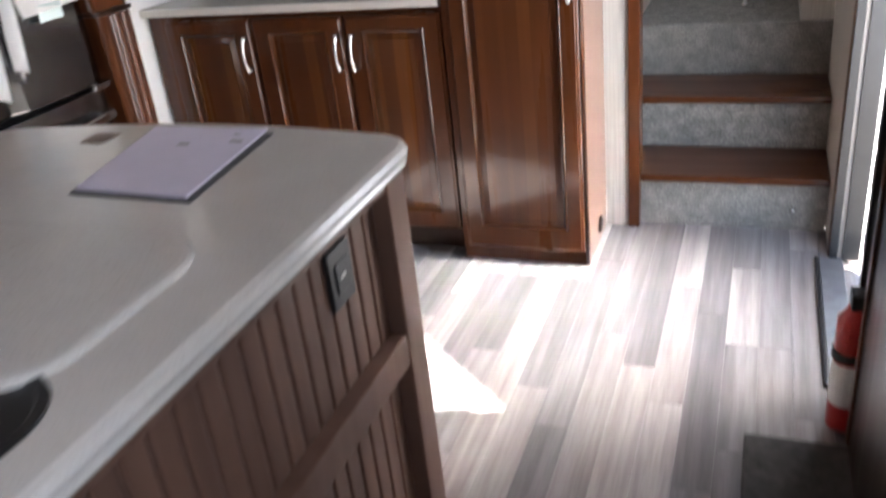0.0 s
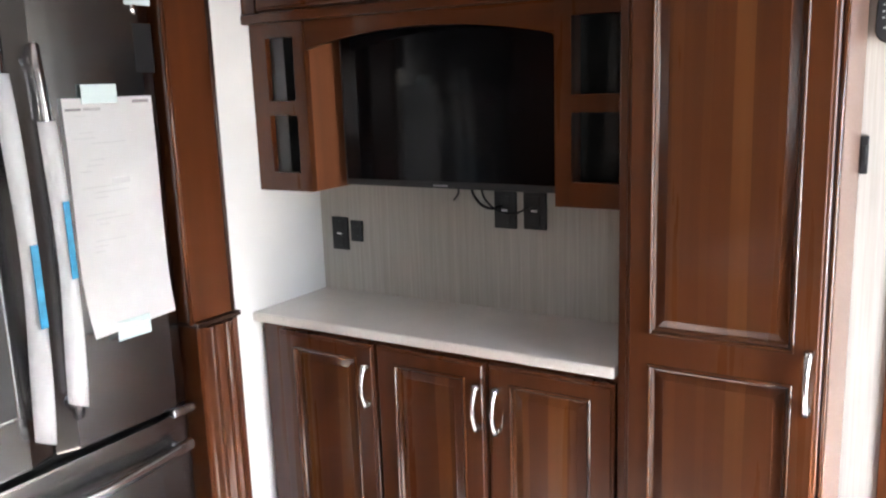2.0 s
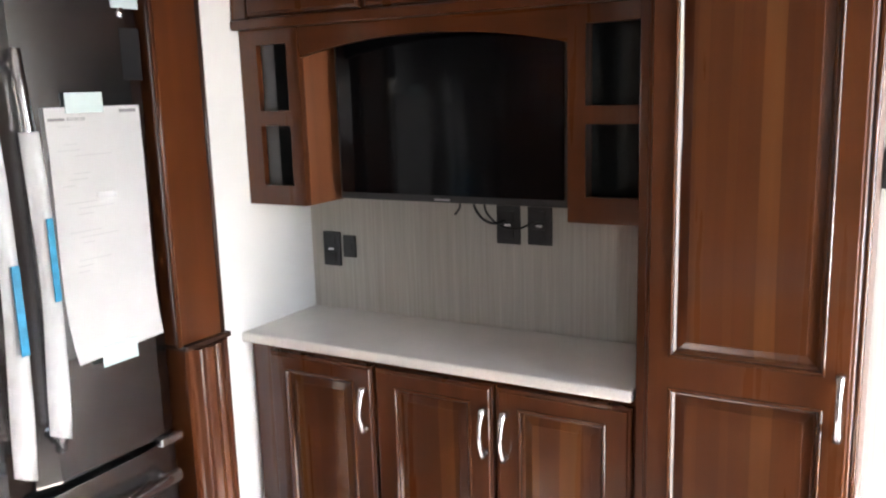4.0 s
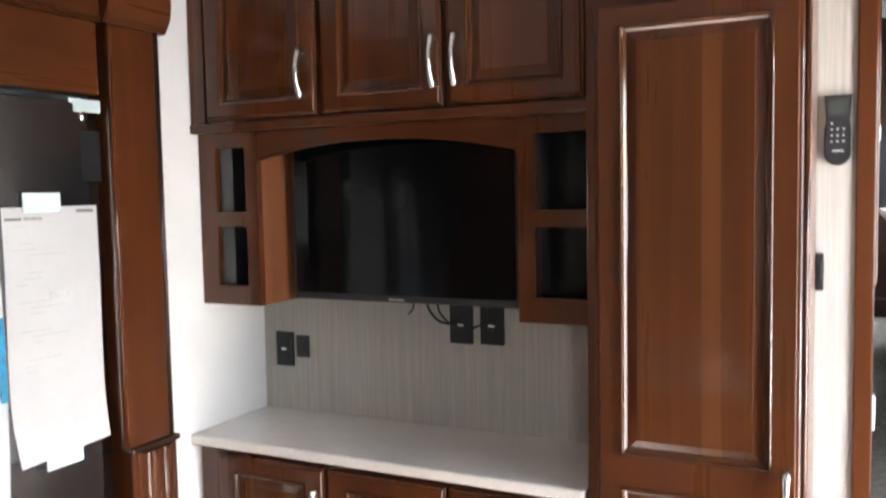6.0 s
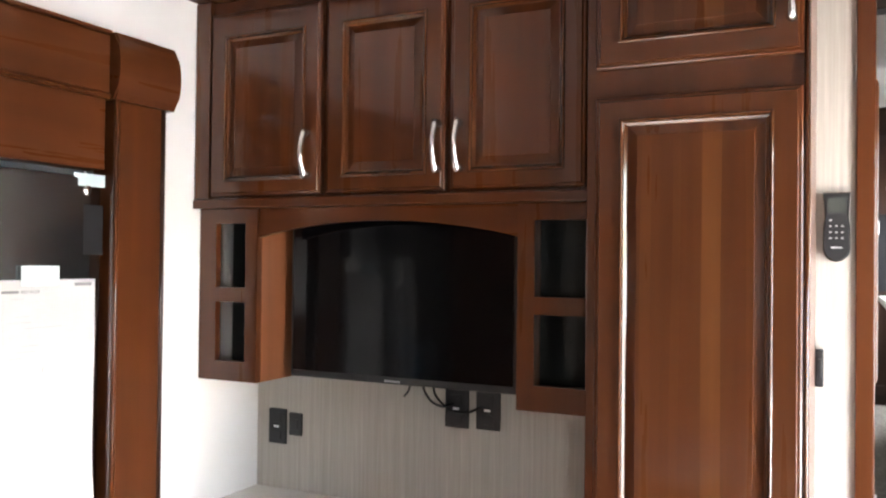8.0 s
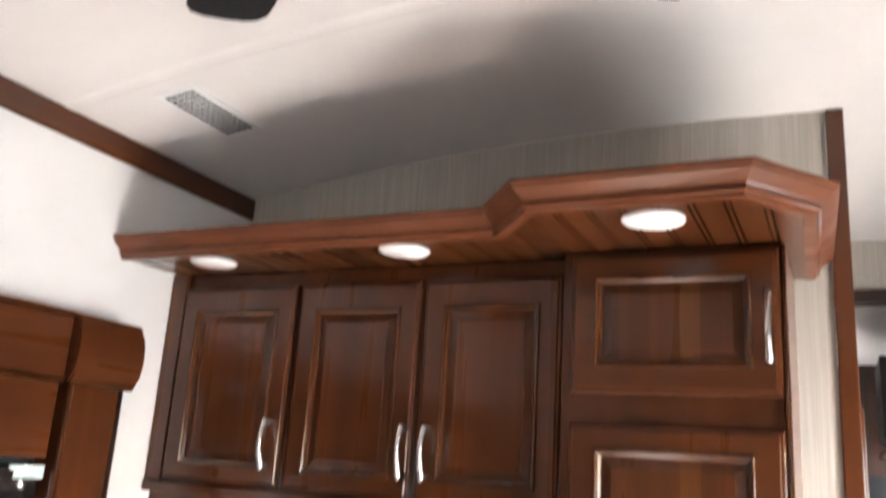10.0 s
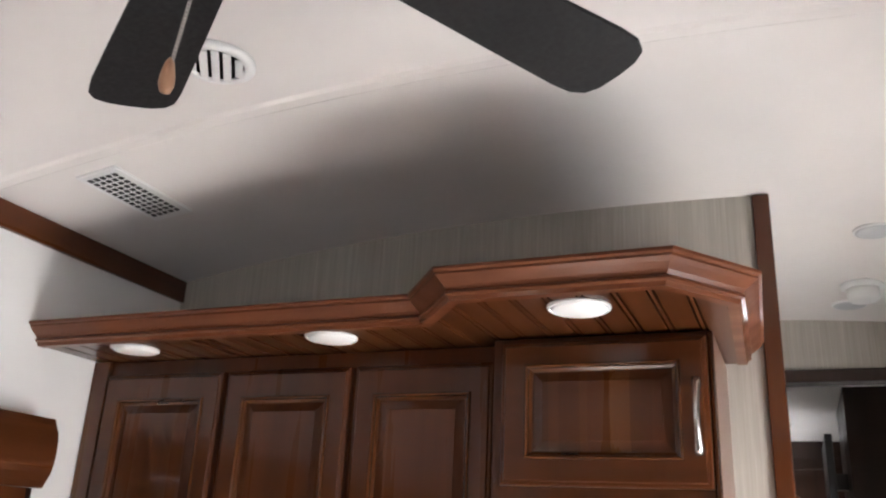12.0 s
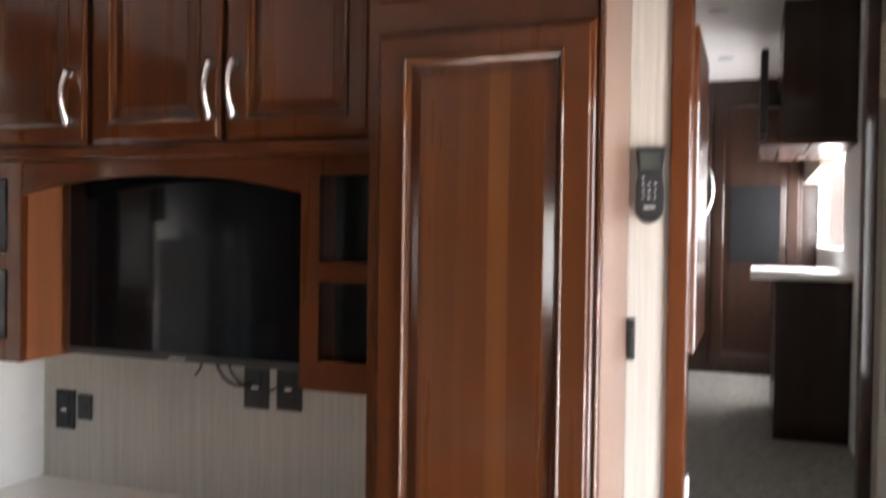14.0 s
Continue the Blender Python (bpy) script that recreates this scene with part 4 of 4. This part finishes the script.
ext = thing("fire_extinguisher", "small red fire extinguisher with white label and black strap", "extinguisher")
EX = (0.762, -0.71)
part("cylinder", lathe([(0.0, 0.012), (0.036, 0.012), (0.036, 0.02), (0.036, 0.27), (0.036, 0.3), (0.02, 0.32), (0.016, 0.335), (0.0, 0.335)], (*EX, 0), seg=24), RED, ext, smooth=True)
part("label_band", lathe([(0.0364, 0.08), (0.0372, 0.081), (0.0372, 0.19), (0.0364, 0.191)], (*EX, 0), seg=24), WHITEPLASTIC, ext, "white label")
part("strap", lathe([(0.037, 0.2), (0.04, 0.2), (0.04, 0.222), (0.037, 0.222)], (*EX, 0), seg=24), BLACK, ext, "black strap")
part("valve", box(EX[0] - 0.014, EX[0] + 0.014, EX[1] - 0.03, EX[1] + 0.02, 0.334, 0.37, 0.004), BLACK, ext, "black valve and lever")
part("bracket", box(EX[0] + 0.043, 0.799, EX[1] - 0.02, EX[1] + 0.02, 0.0, 0.25, 0.003), BLACK, ext)
side = thing("end_panel", "dark brown wooden end panel beside the extinguisher", "panel")
part("board", box(0.772, 0.799, -1.25, -0.765, 0.0, 0.86, 0.004), DARKWOOD, side)
part("edge_strip", box(0.766, 0.7715, -0.8, -0.768, 0.02, 0.84, 0.002), CHERRY, side, "reddish wooden edge strip")
mat = slab("door_mat", slab_outline(0.55, 0.79, -1.6, -0.79, 0.01), [(0.001, 0), (0.008, 0), (0.011, 0.004)], MATCLOTH)
tagged(mat, "dark textured mat on the plank floor", "mat")

# ---------------------------------------------------------------- wall control and hall fittings
BUTTON = plain("pale_grey_rubber", (0.4, 0.4, 0.4), 0.6)
remote = thing("remote_control", "black remote control in a wall cradle", "remote control")
out = []
for i in range(13):
    a = math.pi + math.pi * i / 12
    out.append((0.0785 + 0.028 * math.cos(a), 1.632 + 0.03 * math.sin(a)))
out += [(0.106, 1.68), (0.1025, 1.7), (0.107, 1.757), (0.05, 1.757), (0.0545, 1.7), (0.051, 1.68)]
bm = bmesh.new()
lo = [bm.verts.new((x, BACK - 0.0005, z)) for x, z in out]
md = [bm.verts.new((x, BACK - 0.016, z)) for x, z in out]
cxr, czr = 0.0785, 1.68
hi = [bm.verts.new((cxr + (x - cxr) * 0.9, BACK - 0.021, czr + (z - czr) * 0.95)) for x, z in out]
for p, q in ((lo, md), (md, hi)):
    for k in range(len(out)):
        j = (k + 1) % len(out)
        bm.faces.new((p[k], p[j], q[j], q[k]))
bm.faces.new(lo)
bm.faces.new(hi)
part("case", bm, BLACK, remote)
part("display", box(0.06, 0.097, BACK - 0.0225, BACK - 0.0212, 1.712, 1.745), plain("dim_lcd", (0.05, 0.055, 0.05), 0.2), remote, "dim grey display")
for r, z in enumerate((1.695, 1.682, 1.668, 1.655)):
    for k, x in enumerate((0.066, 0.078, 0.09)):
        if r or k == 0:
            part("button", box(x - 0.0024, x + 0.0024, BACK - 0.0226, BACK - 0.0211, z - 0.0017, z + 0.0017), BUTTON, remote)
part("badge", box(0.067, 0.09, BACK - 0.0226, BACK - 0.0211, 1.632, 1.636), BUTTON, remote, "small white badge")

board = thing("hall_panel", "cherry wood panel with rounded edges on the hall wall", "panel")
part("board", box(0.056, 0.165, 0.43, 0.83, 1.32, 2.03, 0.012), CHERRY, board)
part("back_stile", box(0.056, 0.1185, 0.831, 0.95, 1.32, 2.03, 0.004), DARKWOOD, board, "dark stile behind the panel")
grab = thing("grab_handle", "curved white chrome grab handle on the hall wall", "handle")
pts = [(0.119 + 0.055 * math.sin(math.pi * i / 12) ** 0.6, 0.9, 1.6 + 0.2 * i / 12) for i in range(13)]
part("bar", tube(pts, 0.0075, 10), CHROME, grab, smooth=True)
for z in (1.6, 1.8):
    part("foot", lathe([(0.0, 0.01), (0.018, 0.008), (0.02, 0.0)], (0.1185, 0.9, z), "x", 16), CHROME, grab, smooth=True)
tagged(part("light_switch", box(0.1562, 0.162, BACK + 0.015, BACK + 0.045, 1.0, 1.08, 0.002), WHITEPLASTIC), "slim white switch on the corner trim", "switch")
for y in (1.3, 1.5):
    fit_ob = part("floor_bolt", lathe([(0.0, 0.02), (0.008, 0.018), (0.012, 0.006), (0.014, 0.001)], (0.455, y - 0.05, LANDING), seg=14), CHROME, smooth=True)
    tagged(fit_ob, "small shiny metal bolt on the carpet", "bolt", "bolts on the hall carpet")
bolt = part("riser_bolt", lathe([(0.0, 0.012), (0.006, 0.011), (0.008, 0.004), (0.011, 0.0)], (0.665, 0.3575, 0.075), "y", 14), CHROME, smooth=True)
bolt.matrix_world = Matrix.Translation((0, 0.715, 0)) @ Matrix.Diagonal((1, -1, 1, 1))
tagged(bolt, "small round metal stud on the lowest riser", "stud")
smoke = thing("smoke_detector", "round white smoke detector on the hall ceiling", "smoke detector")
zz = roof_z(0.392)
part("base", lathe([(0.06, 0.0), (0.06, -0.012), (0.05, -0.016)], (0.392, 1.06, zz), seg=28), WHITEPLASTIC, smoke, smooth=True)
part("sensor", lathe([(0.046, -0.012), (0.046, -0.045), (0.036, -0.055), (0.0, -0.056)], (0.392, 1.06, zz), seg=28), WHITEPLASTIC, smoke, smooth=True)
GREYLENS = plain("grey_lamp_lens", (0.55, 0.56, 0.57), 0.4)
puck_light(0.4, 0.595, roof_z(0.4) + 0.002, 0.055, "lights on the hall ceiling", "round unlit light on the hall ceiling", GREYLENS)
puck_light(0.368, 1.29, roof_z(0.368) + 0.002, 0.055, "lights on the hall ceiling", "round unlit light on the hall ceiling", GREYLENS)
structure("trim_hall_ceiling", box(0.638, 0.66, 0.96, 1.48, 2.58, 2.66, 0.003), DARKWOOD, "dark trim under the hall ceiling")

# hall window with valance
win = thing("hall_window", "bright narrow window under a patterned valance", "window")
part("pane", box(0.653, 0.658, 0.98, 1.12, 1.1, 2.0), OUTDOORS, win, "bright pane")
bm = box(0.648, 0.6595, 0.965, 0.98, 1.08, 2.02)
box(0.648, 0.6595, 1.27, 1.285, 1.08, 2.02, bm=bm)
box(0.648, 0.6595, 0.98, 1.27, 1.08, 1.1, bm=bm)
box(0.648, 0.6595, 0.98, 1.27, 2.0, 2.02, bm=bm)
part("window_frame", bm, BLACK, win)
part("valance", box(0.615, 0.6475, 0.965, 1.29, 1.98, 2.2, 0.01), FABRIC, win, "beige patterned valance")

# ---------------------------------------------------------------- bedroom beyond
vanity = thing("bedroom_dresser", "dark wood dresser with a white top", "dresser")
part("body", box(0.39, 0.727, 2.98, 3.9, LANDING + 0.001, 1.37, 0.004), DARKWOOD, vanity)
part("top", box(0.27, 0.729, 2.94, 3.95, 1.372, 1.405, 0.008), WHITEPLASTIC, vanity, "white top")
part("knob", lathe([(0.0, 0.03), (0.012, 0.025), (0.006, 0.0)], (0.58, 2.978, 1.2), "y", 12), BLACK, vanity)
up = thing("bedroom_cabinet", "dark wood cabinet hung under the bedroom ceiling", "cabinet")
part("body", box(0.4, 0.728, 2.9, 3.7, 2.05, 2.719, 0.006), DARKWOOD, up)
part("shelf", box(0.3, 0.728, 2.88, 3.72, 2.02, 2.049, 0.006), CHERRY_Y, up, "lighter wooden bottom shelf")
tvb = thing("bedroom_television", "black television on an arm under the ceiling", "television")
part("casing", box(0.3, 0.335, 2.95, 3.55, 2.1, 2.5, 0.006), BLACK, tvb)
part("arm", box(0.335, 0.4, 3.2, 3.28, 2.25, 2.33, 0.004), BLACK, tvb)
blind = thing("bedroom_valance", "brown valance over the bedroom window", "valance")
part("board", box(0.62, 0.729, 3.72, 5.3, 1.98, 2.2, 0.01), FABRIC, blind)
ward = thing("wardrobe", "dark wood wardrobe with framed doors against the end wall", "wardrobe")
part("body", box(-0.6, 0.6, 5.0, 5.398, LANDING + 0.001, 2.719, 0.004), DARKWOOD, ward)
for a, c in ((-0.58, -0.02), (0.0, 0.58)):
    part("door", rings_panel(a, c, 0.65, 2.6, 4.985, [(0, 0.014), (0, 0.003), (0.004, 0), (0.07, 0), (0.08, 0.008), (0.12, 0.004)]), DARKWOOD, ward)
# Matt near-black colour replaces the mirror's dim reflection.
part("mirror", box(0.12, 0.46, 4.978, 4.988, 1.4, 1.95, 0.003), plain("mirror_dim_reflection", (0.012, 0.012, 0.013), 0.6, spec=0.1), ward, "mirror panel with a dim reflection painted in")
vnt = thing("bedroom_vent", "white ceiling vent grille", "vent")
part("plate", box(0.25, 0.42, 2.3, 2.6, 2.708, 2.7195, 0.003), WHITEPLASTIC, vnt)
for i in range(6):
    part("slat", box(0.262 + i * 0.025, 0.274 + i * 0.025, 2.32, 2.58, 2.704, 2.7078), BLACK, vnt)
puck_light(0.1, 3.0, 2.7195, 0.06, "lights on the bedroom ceiling", "round unlit light on the bedroom ceiling", GREYLENS)
puck_light(0.1, 4.2, 2.7195, 0.06, "lights on the bedroom ceiling", "round unlit light on the bedroom ceiling", GREYLENS)

# ---------------------------------------------------------------- ceiling fittings
reg = thing("ceiling_register", "white rectangular ceiling register with a square grid", "vent")
VX, VY = -1.257, -0.206
tilt = math.atan(-2 * 0.063 * (VX + 0.25))
grid_m = Matrix.Translation((VX, VY, roof_z(VX))) @ Matrix.Rotation(-tilt, 4, "Y")
bm = box(-0.057, 0.057, -0.137, 0.137, -0.006, 0.004, 0.003)
plate = part("plate", bm, WHITEPLASTIC, reg, "white plate")
plate.matrix_world = grid_m
for i in range(12):
    for j in range(5):
        c = part("hole", box(-0.042 + j * 0.0175, -0.0305 + j * 0.0175, -0.116 + i * 0.0195, -0.103 + i * 0.0195, -0.0072, -0.0058), BLACK, reg)
        c.matrix_world = grid_m
rv = thing("round_ceiling_vent", "round white ceiling vent with slanted blades", "vent")
rx, ry = -0.757, -0.576
part("ring", lathe([(0.072, 0.002), (0.072, -0.004), (0.065, -0.008), (0.055, -0.01), (0.052, -0.006), (0.052, 0.002)], (rx, ry, roof_z(rx)), seg=32), WHITEPLASTIC, rv, smooth=True)
part("throat", lathe([(0.053, -0.004), (0.0, -0.004)], (rx, ry, roof_z(rx)), seg=32), BLACK, rv, "dark opening")
for k in range(-2, 3):
    half = math.sqrt(max(0.0, 0.051 ** 2 - (0.021 * k) ** 2))
    bm = box(0.021 * k - 0.0075, 0.021 * k + 0.007, -half, half, -0.0095, -0.006, 0.001)
    bmesh.ops.transform(bm, matrix=Matrix.Translation((rx, ry, roof_z(rx))) @ Matrix.Rotation(radians(35), 4, "Z"), verts=bm.verts)
    part("blade", bm, WHITEPLASTIC, rv)

fan = thing("ceiling_fan", "black four-blade ceiling fan with a pull chain", "ceiling fan")
FX, FY, FZ = -0.262, -1.155, 2.45
part("canopy", lathe([(0.075, roof_z(FX) - FZ), (0.075, 0.23), (0.03, 0.2), (0.016, 0.19), (0.016, 0.12)], (FX, FY, FZ), seg=28), BLACK, fan, smooth=True)
part("motor_housing", lathe([(0.016, 0.13), (0.07, 0.11), (0.1, 0.07), (0.105, 0.02), (0.09, -0.03), (0.06, -0.05), (0.0, -0.055)], (FX, FY, FZ), seg=32), BLACK, fan, smooth=True)
for ang in (142.3, 59.6, 232.3, -30.4):
    a = radians(ang)
    ux, uy = math.cos(a), math.sin(a)
    bm = bmesh.new()
    edge = []
    for r, half in ((0.13, 0.034), (0.2, 0.045), (0.35, 0.053), (0.455, 0.058), (0.485, 0.0565), (0.503, 0.047), (0.511, 0.029), (0.513, 0.0)):
        edge.append((r, half))
    ring = [(r, h) for r, h in edge] + [(r, -h) for r, h in reversed(edge[:-1])]
    lo = [bm.verts.new((FX + r * ux - h * uy, FY + r * uy + h * ux, FZ - 0.16 * h)) for r, h in ring]
    hi = [bm.verts.new(v.co + Vector((0, 0, 0.006))) for v in lo]
    for k in range(len(ring)):
        j = (k + 1) % len(ring)
        bm.faces.new((lo[k], lo[j], hi[j], hi[k]))
    bm.faces.new(lo)
    bm.faces.new(hi)
    blade = part("blade", bm, BLADE, fan, "matt black blade with rounded tip")
    bm = tube([(FX + 0.09 * ux, FY + 0.09 * uy, FZ - 0.006), (FX + 0.19 * ux, FY + 0.19 * uy, FZ - 0.004)], [0.014, 0.02], 8, flat=0.3)
    part("bracket", bm, BLACK, blade)
chain = part("pull_chain", tube([(-0.276, -1.158, 2.4), (-0.285, -1.168, 2.252)], 0.0016, 6), NICKEL, fan)
bm = bmesh.new()
for i in range(38):
    lathe([(0.0, -0.0018), (0.0018, -0.0006), (0.0018, 0.0006), (0.0, 0.0018)], (-0.276 - 0.009 * i / 37, -1.158 - 0.01 * i / 37, 2.4 - 0.148 * i / 37), seg=6, bm=bm)
part("chain_beads", bm, NICKEL, chain)
part("pull_bead", lathe([(0.0, -0.015), (0.0045, -0.0135), (0.0066, -0.007), (0.0062, 0.002), (0.004, 0.013), (0.0016, 0.018), (0.0, 0.018)], (-0.286, -1.169, 2.236), seg=16), BEAD, fan, "pale turned wooden pull", True)

# ---------------------------------------------------------------- plank floor, piece by piece
floor = tagged(part("floor", box(LEFT, RIGHT, REAR, -2.1, -0.012, -0.001), PLANK), "grey weathered plank floor", kind="structure")
rng = random.Random(11)
W, FLOOR_END = 0.0865, 0.372
shared = {}
x = -1.5875
while x < RIGHT - 0.002:
    x1 = min(x + W, RIGHT)
    y = -2.1 - 0.0
    first = True
    while y < FLOOR_END - 0.001:
        length = rng.choice((0.35, 0.5, 0.65, 0.8)) if first else rng.choice((0.45, 0.6, 0.75, 0.9))
        y1 = FLOOR_END if FLOOR_END - (y + length) < 0.12 else y + length
        key = (round(x1 - x, 3), round(y1 - y, 3))
        if key not in shared:
            shared[key] = mesh_of("plank", box(0, x1 - x - 0.0007, 0, y1 - y - 0.0007, -0.011, 0.0, 0.0006), PLANK)
        pl = new("plank", shared[key])
        pl.location, pl.parent = (x, y, 0.0), floor
        y, first = y1, False
    x = x1
